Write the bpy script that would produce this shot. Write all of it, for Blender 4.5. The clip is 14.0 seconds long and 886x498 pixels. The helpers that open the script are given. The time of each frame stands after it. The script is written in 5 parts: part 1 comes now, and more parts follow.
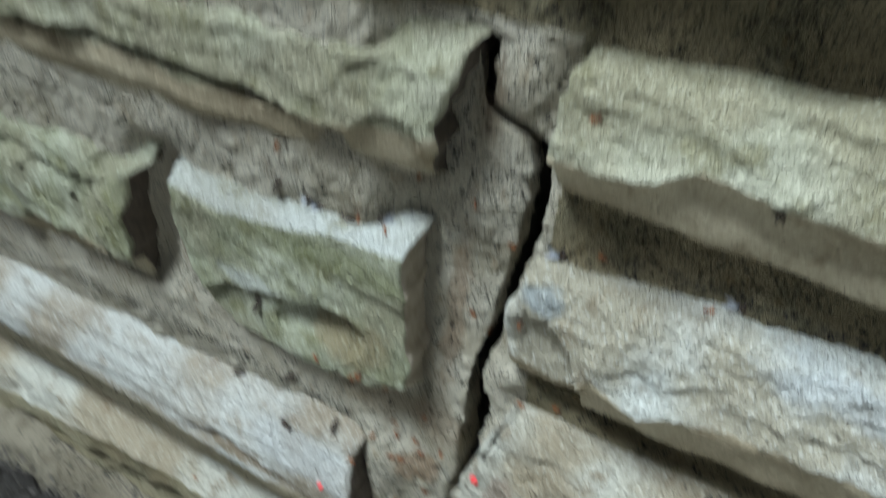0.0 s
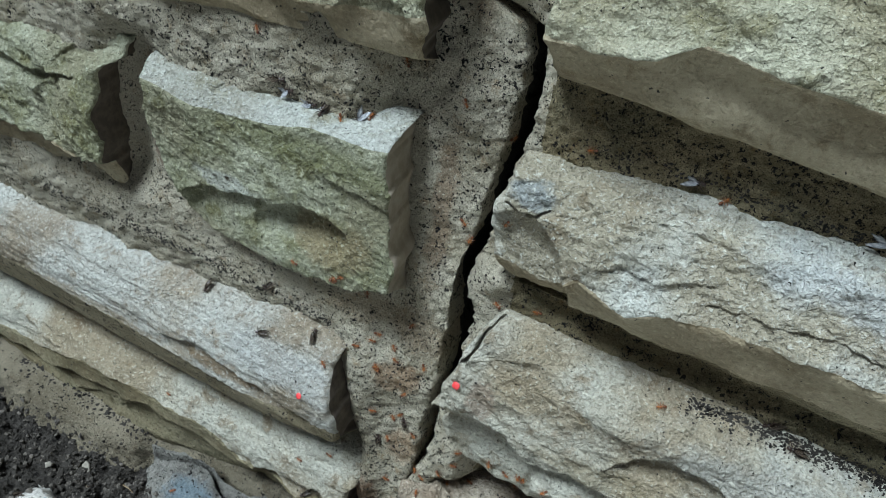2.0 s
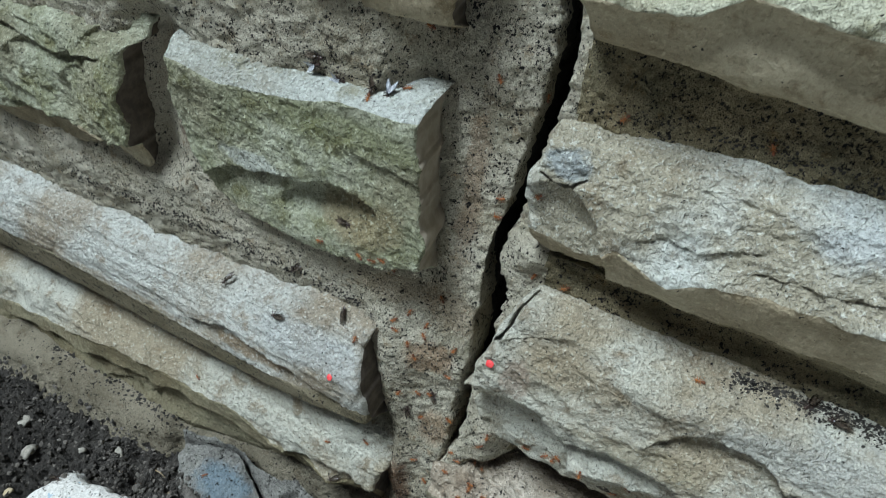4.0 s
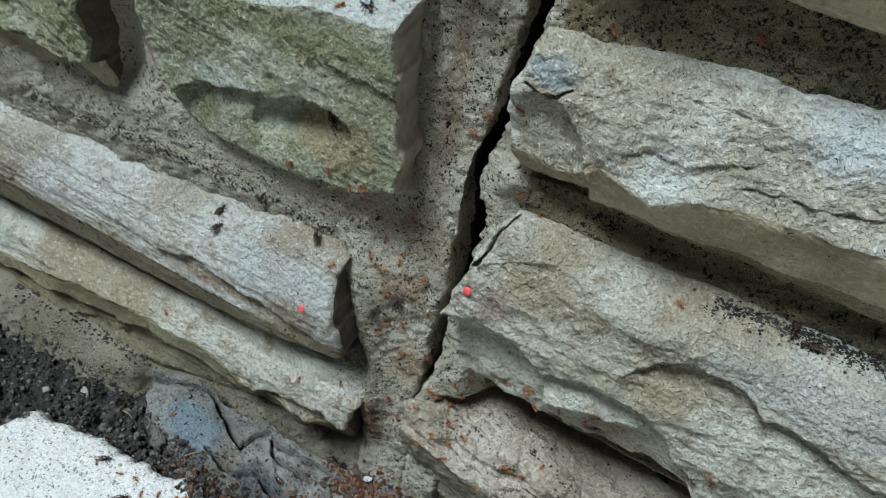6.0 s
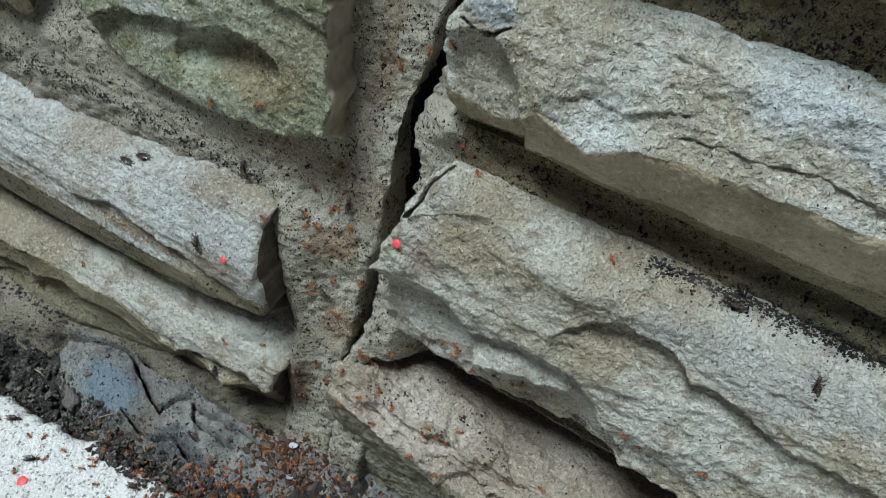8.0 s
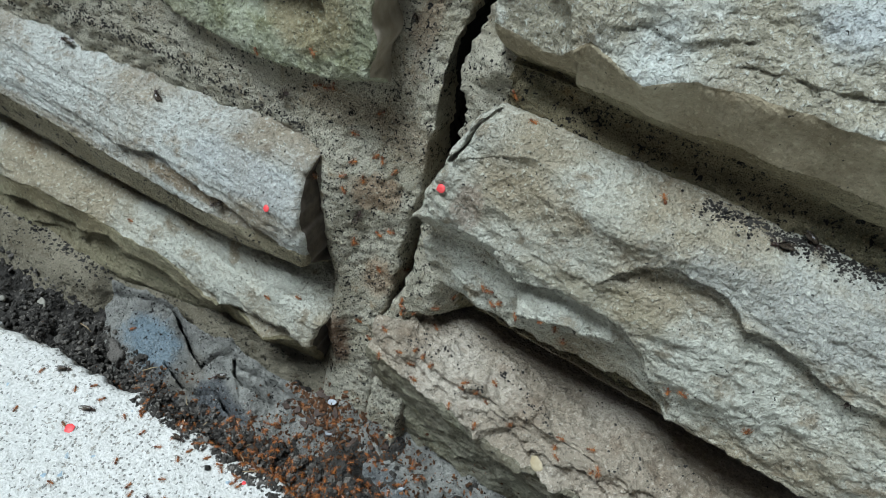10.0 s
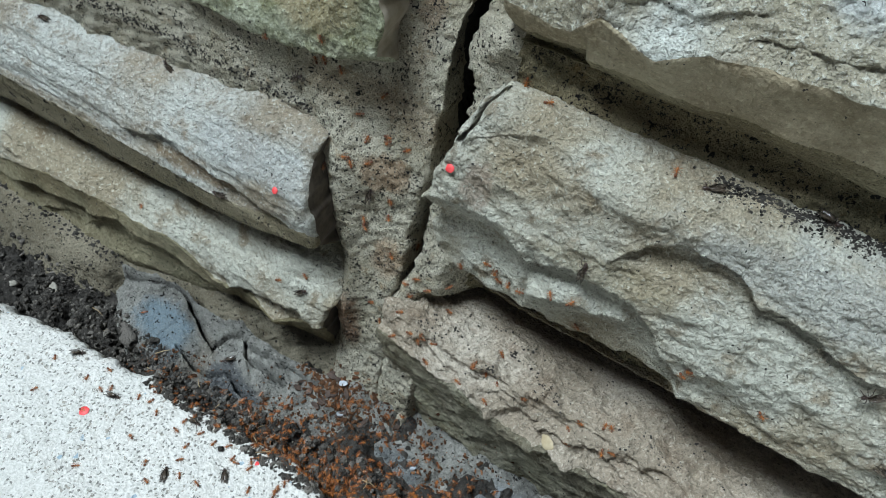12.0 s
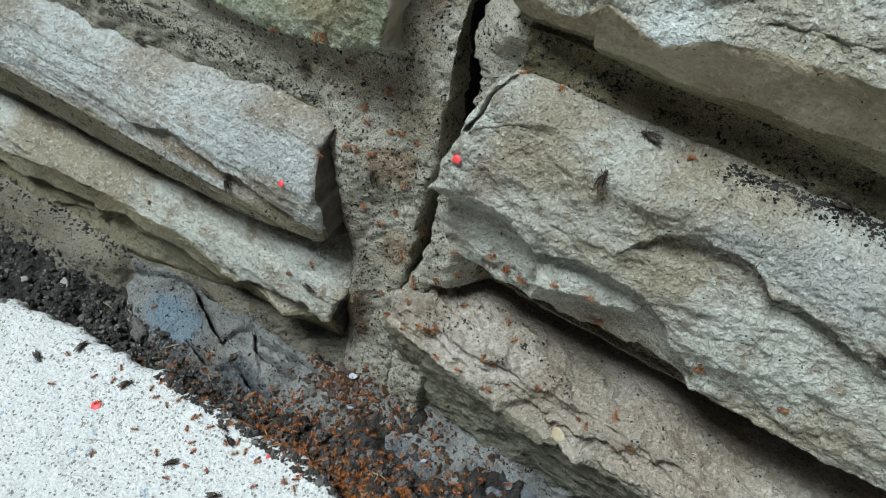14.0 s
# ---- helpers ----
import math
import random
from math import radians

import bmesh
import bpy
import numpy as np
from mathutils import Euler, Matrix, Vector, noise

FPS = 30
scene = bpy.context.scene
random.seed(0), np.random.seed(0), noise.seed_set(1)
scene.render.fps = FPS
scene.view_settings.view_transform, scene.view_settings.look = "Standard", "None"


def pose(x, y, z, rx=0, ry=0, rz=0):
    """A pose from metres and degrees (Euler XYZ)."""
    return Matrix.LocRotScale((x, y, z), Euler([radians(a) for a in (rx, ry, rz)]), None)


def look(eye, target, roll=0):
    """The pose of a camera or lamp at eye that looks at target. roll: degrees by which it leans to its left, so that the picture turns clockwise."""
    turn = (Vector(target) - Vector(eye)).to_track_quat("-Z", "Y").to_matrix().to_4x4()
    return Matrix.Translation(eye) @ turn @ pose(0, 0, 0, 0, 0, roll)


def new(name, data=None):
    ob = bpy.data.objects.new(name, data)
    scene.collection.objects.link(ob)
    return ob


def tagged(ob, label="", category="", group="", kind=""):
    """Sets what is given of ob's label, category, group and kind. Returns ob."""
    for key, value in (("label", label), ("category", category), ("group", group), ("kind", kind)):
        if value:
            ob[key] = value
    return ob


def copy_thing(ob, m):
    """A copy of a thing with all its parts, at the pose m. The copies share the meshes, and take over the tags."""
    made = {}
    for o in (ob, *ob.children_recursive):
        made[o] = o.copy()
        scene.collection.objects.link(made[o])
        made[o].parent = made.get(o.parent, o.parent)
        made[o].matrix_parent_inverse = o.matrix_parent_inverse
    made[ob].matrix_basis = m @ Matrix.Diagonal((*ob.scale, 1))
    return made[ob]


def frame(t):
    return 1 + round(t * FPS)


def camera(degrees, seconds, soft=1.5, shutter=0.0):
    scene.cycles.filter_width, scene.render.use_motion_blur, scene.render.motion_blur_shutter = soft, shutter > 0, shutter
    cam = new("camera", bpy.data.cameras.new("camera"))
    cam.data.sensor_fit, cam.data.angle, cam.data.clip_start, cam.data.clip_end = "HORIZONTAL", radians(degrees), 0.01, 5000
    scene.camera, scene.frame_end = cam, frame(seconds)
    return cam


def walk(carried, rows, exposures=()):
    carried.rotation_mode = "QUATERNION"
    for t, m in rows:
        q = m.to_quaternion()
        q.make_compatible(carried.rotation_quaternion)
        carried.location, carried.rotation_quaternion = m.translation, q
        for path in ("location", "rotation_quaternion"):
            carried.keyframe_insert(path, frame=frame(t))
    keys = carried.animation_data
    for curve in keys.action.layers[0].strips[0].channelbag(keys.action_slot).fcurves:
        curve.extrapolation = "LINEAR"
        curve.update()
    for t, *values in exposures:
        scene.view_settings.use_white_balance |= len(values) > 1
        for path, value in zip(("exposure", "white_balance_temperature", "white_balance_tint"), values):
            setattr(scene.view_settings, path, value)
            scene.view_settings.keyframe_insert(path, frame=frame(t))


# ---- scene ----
cam = camera(66.4, 14.0, soft=0.9, shutter=0.6)
PATH = [
    (0.0, pose(0.0973, -0.2013, 0.4938, 54.01, -2.52, 29.84)),
    (0.1, look((0.095, -0.204, 0.484), (-0.622, 1.227, -0.717), 5.1)),
    (0.2, look((0.096, -0.205, 0.483), (-0.642, 1.237, -0.689), 4.6)),
    (0.5, pose(0.0982, -0.2114, 0.4823, 52.01, -3.17, 30.45)),
    (1.0, pose(0.1017, -0.2128, 0.4783, 50.75, -4.35, 29.08)),
    (1.5, pose(0.1007, -0.2115, 0.4743, 50.52, -4.19, 29.07)),
    (2.0, pose(0.099, -0.2095, 0.4668, 50.36, -4.61, 29.0)),
    (2.5, pose(0.0992, -0.2097, 0.4664, 51.02, -4.05, 29.27)),
    (5.0, pose(0.092, -0.2141, 0.4408, 48.29, -2.51, 29.97)),
    (5.5, pose(0.0952, -0.2159, 0.433, 47.75, -3.94, 29.69)),
    (6.0, pose(0.1, -0.2138, 0.4321, 47.04, -4.74, 29.32)),
    (6.3, pose(0.0993, -0.2133, 0.4268, 46.44, -5.67, 29.34)),
    (6.4, pose(0.0991, -0.2132, 0.4251, 46.58, -6.15, 29.27)),
    (6.5, pose(0.0989, -0.213, 0.4233, 46.65, -8.31, 28.56)),
    (6.6, pose(0.0994, -0.2126, 0.4234, 47.51, -8.50, 28.13)),
    (6.7, pose(0.0999, -0.2123, 0.4236, 47.90, -8.00, 27.80)),
    (6.8, pose(0.1004, -0.2119, 0.4237, 47.66, -7.45, 28.25)),
    (7.0, pose(0.1014, -0.2112, 0.424, 48.0, -7.09, 27.81)),
    (7.5, pose(0.1063, -0.2104, 0.4179, 47.38, -7.84, 27.41)),
    (8.0, pose(0.1115, -0.2075, 0.4124, 46.02, -9.08, 28.14)),
    (8.5, pose(0.1127, -0.2111, 0.4067, 45.93, -9.13, 29.04)),
    (11.0, pose(0.1135, -0.2169, 0.394, 43.27, -6.87, 31.0)),
    (11.5, pose(0.1119, -0.217, 0.3948, 43.02, -6.75, 30.8)),
    (12.0, pose(0.1126, -0.2167, 0.3945, 42.93, -6.77, 30.65)),
    (12.5, pose(0.1123, -0.216, 0.3945, 42.89, -6.76, 30.48)),
    (13.0, pose(0.1117, -0.2153, 0.3951, 43.37, -6.37, 30.32)),
    (13.5, pose(0.1107, -0.2159, 0.3935, 42.6, -6.21, 31.24)),
    (14.0, pose(0.113, -0.2136, 0.3927, 42.13, -5.67, 30.89)),
]
walk(cam, PATH, [(0.0, 0.17), (1.0, -0.02), (2.5, -0.02), (5.0, 0.01), (5.6, -0.04), (7.0, -0.11), (8.6, -0.12), (11.0, -0.03), (14.0, -0.04)])

# ---- sky, sun and exposure ----
world = bpy.data.worlds.new("overcast_sky")
scene.world = world
world.use_nodes = True
wn = world.node_tree.nodes
sky = wn.new("ShaderNodeTexSky")
sky.sky_type = "NISHITA"
sky.sun_disc = False
sky.sun_elevation, sky.sun_rotation = radians(66), radians(221)
sky.air_density, sky.dust_density = 1.0, 4.0
world.node_tree.links.new(sky.outputs["Color"], wn["Background"].inputs["Color"])
wn["Background"].inputs["Strength"].default_value = 0.011

sun = new("sun", bpy.data.lights.new("sun", "SUN"))
sun.data.energy, sun.data.angle, sun.data.color = 5.3, radians(20), (0.855, 1.0, 1.12)
sun.matrix_basis = look((-0.62, -0.70, 2.1), (0, 0, 0))


# ---- materials ----
def material(name):
    m = bpy.data.materials.new(name)
    m.use_nodes = True
    return m, m.node_tree.nodes, m.node_tree.links, m.node_tree.nodes["Principled BSDF"]


def add(nodes, kind, **inputs):
    n = nodes.new(kind)
    for key, value in inputs.items():
        n.inputs[key.replace("_", " ")].default_value = value
    return n


def mapped(nodes, links, scale=(1, 1, 1)):
    co = nodes.new("ShaderNodeTexCoord")
    mp = nodes.new("ShaderNodeMapping")
    mp.inputs["Scale"].default_value = scale
    links.new(co.outputs["Object"], mp.inputs["Vector"])
    return mp.outputs["Vector"]


def noise_of(nodes, links, vec, scale, detail=6.0, rough=0.6):
    n = add(nodes, "ShaderNodeTexNoise", Scale=scale, Detail=detail, Roughness=rough)
    links.new(vec, n.inputs["Vector"])
    return n.outputs["Fac"]


def stepped(nodes, links, value, low, high, out_low=0.0, out_high=1.0):
    n = nodes.new("ShaderNodeMapRange")
    n.interpolation_type = "SMOOTHSTEP"
    for key, v in (("From Min", low), ("From Max", high), ("To Min", out_low), ("To Max", out_high)):
        n.inputs[key].default_value = v
    links.new(value, n.inputs["Value"])
    return n.outputs["Result"]


def mixed(nodes, links, fac, a, b, blend="MIX"):
    n = nodes.new("ShaderNodeMix")
    n.data_type, n.blend_type = "RGBA", blend
    if isinstance(fac, float):
        n.inputs[0].default_value = fac
    else:
        links.new(fac, n.inputs[0])
    for slot, v in ((6, a), (7, b)):
        if isinstance(v, tuple):
            n.inputs[slot].default_value = (*v, 1)
        else:
            links.new(v, n.inputs[slot])
    return n.outputs[2]


def specks(nodes, links, vec, scale, share, size, patchy=False):
    """Scattered dots: 1 inside a share of the cells, near their middle; patchy: in clusters, ragged and of all sizes."""
    v = add(nodes, "ShaderNodeTexVoronoi", Scale=scale)
    warp = add(nodes, "ShaderNodeTexNoise", Scale=scale * 1.3, Detail=3.0)
    links.new(vec, warp.inputs["Vector"])
    push = nodes.new("ShaderNodeVectorMath")
    push.operation = "MULTIPLY_ADD"
    push.inputs[1].default_value = ((3.0 if patchy else 1.6) / scale,) * 3
    links.new(warp.outputs["Color"], push.inputs[0])
    links.new(vec, push.inputs[2])
    links.new(push.outputs[0], v.inputs["Vector"])
    sep = nodes.new("ShaderNodeSeparateColor")
    links.new(v.outputs["Color"], sep.inputs["Color"])
    reach = v.outputs["Distance"]
    if patchy:
        grow = nodes.new("ShaderNodeMath")
        grow.operation = "DIVIDE"
        links.new(reach, grow.inputs[0])
        links.new(stepped(nodes, links, sep.outputs["Green"], 0.0, 1.0, 0.55, 1.5), grow.inputs[1])
        reach = grow.outputs[0]
    near = stepped(nodes, links, reach, size * 0.7, size, 1.0, 0.0)
    chance = sep.outputs["Red"]
    if patchy:
        lot = nodes.new("ShaderNodeMath")
        lot.operation = "DIVIDE"
        links.new(chance, lot.inputs[0])
        links.new(stepped(nodes, links, noise_of(nodes, links, vec, scale * 0.09, 4, 0.7), 0.38, 0.66, 0.12, 1.5), lot.inputs[1])
        chance = lot.outputs[0]
    pick = stepped(nodes, links, chance, share, share + 0.02, 1.0, 0.0)
    m = nodes.new("ShaderNodeMath")
    m.operation = "MULTIPLY"
    links.new(near, m.inputs[0]), links.new(pick, m.inputs[1])
    return m.outputs[0]


def bumped(nodes, links, bsdf, heights):
    """Chained bumps: (height, strength, distance)."""
    last = None
    for h, strength, dist in heights:
        b = add(nodes, "ShaderNodeBump", Strength=strength, Distance=dist)
        links.new(h, b.inputs["Height"])
        if last:
            links.new(last, b.inputs["Normal"])
        last = b.outputs["Normal"]
    links.new(last, bsdf.inputs["Normal"])


def blotched(nodes, links, vec, col, blots):
    """Stains, tints and painted shadow at known places: (middle, radii, colour, strength), with frayed edges."""
    for centre, radii, tint, amount in blots:
        wob = add(nodes, "ShaderNodeTexNoise", Scale=0.6 / min(radii), Detail=5.0, Roughness=0.7)
        links.new(vec, wob.inputs["Vector"])
        mp = nodes.new("ShaderNodeMapping")
        mp.vector_type = "TEXTURE"
        mp.inputs["Location"].default_value, mp.inputs["Scale"].default_value = centre, radii
        links.new(vec, mp.inputs["Vector"])
        far = nodes.new("ShaderNodeVectorMath")
        far.operation = "LENGTH"
        links.new(mp.outputs[0], far.inputs[0])
        both = nodes.new("ShaderNodeMath")
        both.operation, both.inputs[2].default_value = "MULTIPLY_ADD", -0.75
        both.inputs[1].default_value = 1.5
        links.new(wob.outputs["Fac"], both.inputs[0])
        total = nodes.new("ShaderNodeMath")
        total.operation = "ADD"
        links.new(far.outputs["Value"], total.inputs[0]), links.new(both.outputs[0], total.inputs[1])
        col = mixed(nodes, links, stepped(nodes, links, total.outputs[0], 1.05, 0.55, 0.0, amount), col, tint)
    return col


def rock(name, base, light, stain, green=0.0, grain=1.0, layered=0.0, speck=0.05, smooth=0.0, blots=()):
    """Split sandstone: sugary grain, broad tints, rusty stains, algae, a few dark specks."""
    m, n, l, bsdf = material(name)
    base, light, stain = (tuple(k * c for c in q) for k, q in ((0.85, base), (1.25, light), (0.80, stain)))
    vec = mapped(n, l)
    flat = mapped(n, l, (0.16, 0.16, 1.0))
    big = noise_of(n, l, vec, 15, 4, 0.55)
    mid = noise_of(n, l, vec, 60, 6, 0.62)
    grit = noise_of(n, l, vec, 430, 4, 0.6)
    sugar = noise_of(n, l, vec, 780, 2, 0.6)
    clump = noise_of(n, l, vec, 190, 5, 0.7)
    fine = noise_of(n, l, vec, 1700, 2, 0.6)
    band = noise_of(n, l, flat, 190, 5, 0.65)
    col = mixed(n, l, stepped(n, l, big, 0.40, 0.60), base, light)
    col = mixed(n, l, stepped(n, l, mid, 0.50, 0.70, 0.0, 0.8), col, stain)
    if layered:
        col = mixed(n, l, stepped(n, l, band, 0.48, 0.66, 0.0, layered), col, tuple(c * 0.62 for c in stain))
    if green:
        patch = noise_of(n, l, vec, 30, 7, 0.72)
        col = mixed(n, l, stepped(n, l, patch, 0.42, 0.60, 0.0, green), col, (0.155, 0.165, 0.065))
    col = blotched(n, l, vec, col, blots)
    col = mixed(n, l, stepped(n, l, clump, 0.48, 0.32, 0.0, 0.26 * grain), col, tuple(c * 0.62 for c in stain))
    col = mixed(n, l, stepped(n, l, grit, 0.48, 0.32, 0.0, 0.42 * grain), col, tuple(c * 0.50 for c in base))
    col = mixed(n, l, stepped(n, l, grit, 0.54, 0.70, 0.0, 0.5 * grain), col, tuple(c * 1.4 for c in light))
    col = mixed(n, l, stepped(n, l, sugar, 0.42, 0.28, 0.0, 0.40 * grain), col, tuple(c * 0.4 for c in base))
    col = mixed(n, l, stepped(n, l, fine, 0.43, 0.28, 0.0, 0.22 * grain), col, tuple(c * 0.4 for c in base))
    col = mixed(n, l, stepped(n, l, fine, 0.57, 0.72, 0.0, 0.3 * grain), col, tuple(min(0.9, c * 1.6) for c in light))
    dots = specks(n, l, vec, 480, speck, 0.26)
    col = mixed(n, l, dots, col, (0.035, 0.032, 0.028))
    l.new(col, bsdf.inputs["Base Color"])
    bsdf.inputs["Roughness"].default_value = 0.86
    bsdf.inputs["Specular IOR Level"].default_value = 0.28
    k = grain * (1 - 0.6 * smooth)
    heights = [(mid, 0.5 * k, 0.004), (clump, 0.55 * k, 0.0040), (grit, 1.0 * k, 0.0036), (sugar, 0.9 * k, 0.0016), (fine, 0.4 * k, 0.0005)]
    if layered:
        heights.insert(0, (band, 0.8, 0.0022))
    bumped(n, l, bsdf, heights)
    return m


def mortar_like(name, base, dark, rust, pits=0.5, scale=420.0, islands=False, blots=()):
    """Sandy mortar with grains, black pits and rusty patches."""
    m, n, l, bsdf = material(name)
    base, dark, rust = (tuple(0.92 * c for c in q) for q in (base, dark, rust))
    vec = mapped(n, l)
    big = noise_of(n, l, vec, 30, 6, 0.65)
    mid = noise_of(n, l, vec, 120, 6, 0.7)
    sand = noise_of(n, l, vec, 640, 4, 0.65)
    fine = noise_of(n, l, vec, 1700, 2, 0.6)
    col = mixed(n, l, stepped(n, l, big, 0.40, 0.66), base, dark)
    col = mixed(n, l, stepped(n, l, mid, 0.54, 0.74, 0.0, 0.6), col, rust)
    col = blotched(n, l, vec, col, blots)
    col = mixed(n, l, stepped(n, l, sand, 0.44, 0.28, 0.0, 0.7), col, tuple(c * 0.35 for c in base))
    col = mixed(n, l, stepped(n, l, sand, 0.55, 0.72, 0.0, 0.6), col, tuple(min(0.85, c * 1.6) for c in base))
    col = mixed(n, l, stepped(n, l, fine, 0.43, 0.28, 0.0, 0.4), col, tuple(c * 0.3 for c in base))
    col = mixed(n, l, stepped(n, l, fine, 0.57, 0.72, 0.0, 0.4), col, tuple(min(0.85, c * 1.6) for c in base))
    a = specks(n, l, vec, scale, pits, 0.42, True)
    b = specks(n, l, vec, scale * 0.5, pits * 0.5, 0.36, True)
    col = mixed(n, l, a, col, (0.03, 0.028, 0.025))
    col = mixed(n, l, b, col, (0.022, 0.020, 0.018))
    if islands:
        geo = n.new("ShaderNodeNewGeometry")
        col = mixed(n, l, stepped(n, l, geo.outputs["Random Per Island"], 0.55, 1.0, 0.0, 0.85), col, tuple(c * 3.0 for c in base))
    l.new(col, bsdf.inputs["Base Color"])
    bsdf.inputs["Roughness"].default_value = 0.92
    bsdf.inputs["Specular IOR Level"].default_value = 0.2
    inv, hole = stepped(n, l, a, 0.0, 1.0, 1.0, 0.0), stepped(n, l, b, 0.0, 1.0, 1.0, 0.0)
    gravel = noise_of(n, l, vec, 330, 4, 0.7)
    bumped(n, l, bsdf, [(mid, 1.0, 0.006), (gravel, 1.0, 0.004), (inv, 1.0, 0.002), (hole, 1.0, 0.003), (sand, 1.0, 0.0030), (fine, 0.5, 0.0008)])
    return m


def plain(name, colour, rough=0.6, other=None, scale=600.0, coat=0.0, bump=0.3):
    m, n, l, bsdf = material(name)
    vec = mapped(n, l)
    f = noise_of(n, l, vec, scale, 4)
    col = mixed(n, l, stepped(n, l, f, 0.35, 0.65), colour, other or tuple(c * 0.6 for c in colour))
    l.new(col, bsdf.inputs["Base Color"])
    bsdf.inputs["Roughness"].default_value = rough
    bsdf.inputs["Coat Weight"].default_value = coat
    bumped(n, l, bsdf, [(f, bump, 0.0006)])
    return m


def concrete():
    """Pale exposed-aggregate concrete."""
    m, n, l, bsdf = material("pale_concrete")
    vec = mapped(n, l)
    big = noise_of(n, l, vec, 18, 6, 0.65)
    patch = noise_of(n, l, vec, 140, 5, 0.7)
    lump = noise_of(n, l, vec, 520, 4, 0.65)
    fine = noise_of(n, l, vec, 1200, 3, 0.7)
    col = mixed(n, l, stepped(n, l, lump, 0.36, 0.62), (0.56, 0.545, 0.50), (0.76, 0.74, 0.69))
    col = mixed(n, l, stepped(n, l, patch, 0.50, 0.70, 0.0, 0.35), col, (0.56, 0.54, 0.47))
    col = mixed(n, l, stepped(n, l, big, 0.45, 0.72, 0.0, 0.3), col, (0.52, 0.53, 0.49))
    grey = specks(n, l, vec, 400, 0.55, 0.36)
    col = mixed(n, l, stepped(n, l, grey, 0.0, 1.0, 0.0, 0.85), col, (0.15, 0.145, 0.125))
    tan = specks(n, l, vec, 230, 0.40, 0.30, True)
    col = mixed(n, l, stepped(n, l, tan, 0.0, 1.0, 0.0, 0.75), col, (0.27, 0.245, 0.195))
    blue = specks(n, l, vec, 150, 0.06, 0.30)
    col = mixed(n, l, blue, col, (0.36, 0.46, 0.52))
    l.new(col, bsdf.inputs["Base Color"])
    bsdf.inputs["Roughness"].default_value = 0.85
    bumped(n, l, bsdf, [(big, 0.4, 0.004), (lump, 0.9, 0.0022), (stepped(n, l, grey, 0.0, 1.0, 1.0, 0.0), 0.7, 0.0009), (fine, 0.5, 0.0006)])
    return m


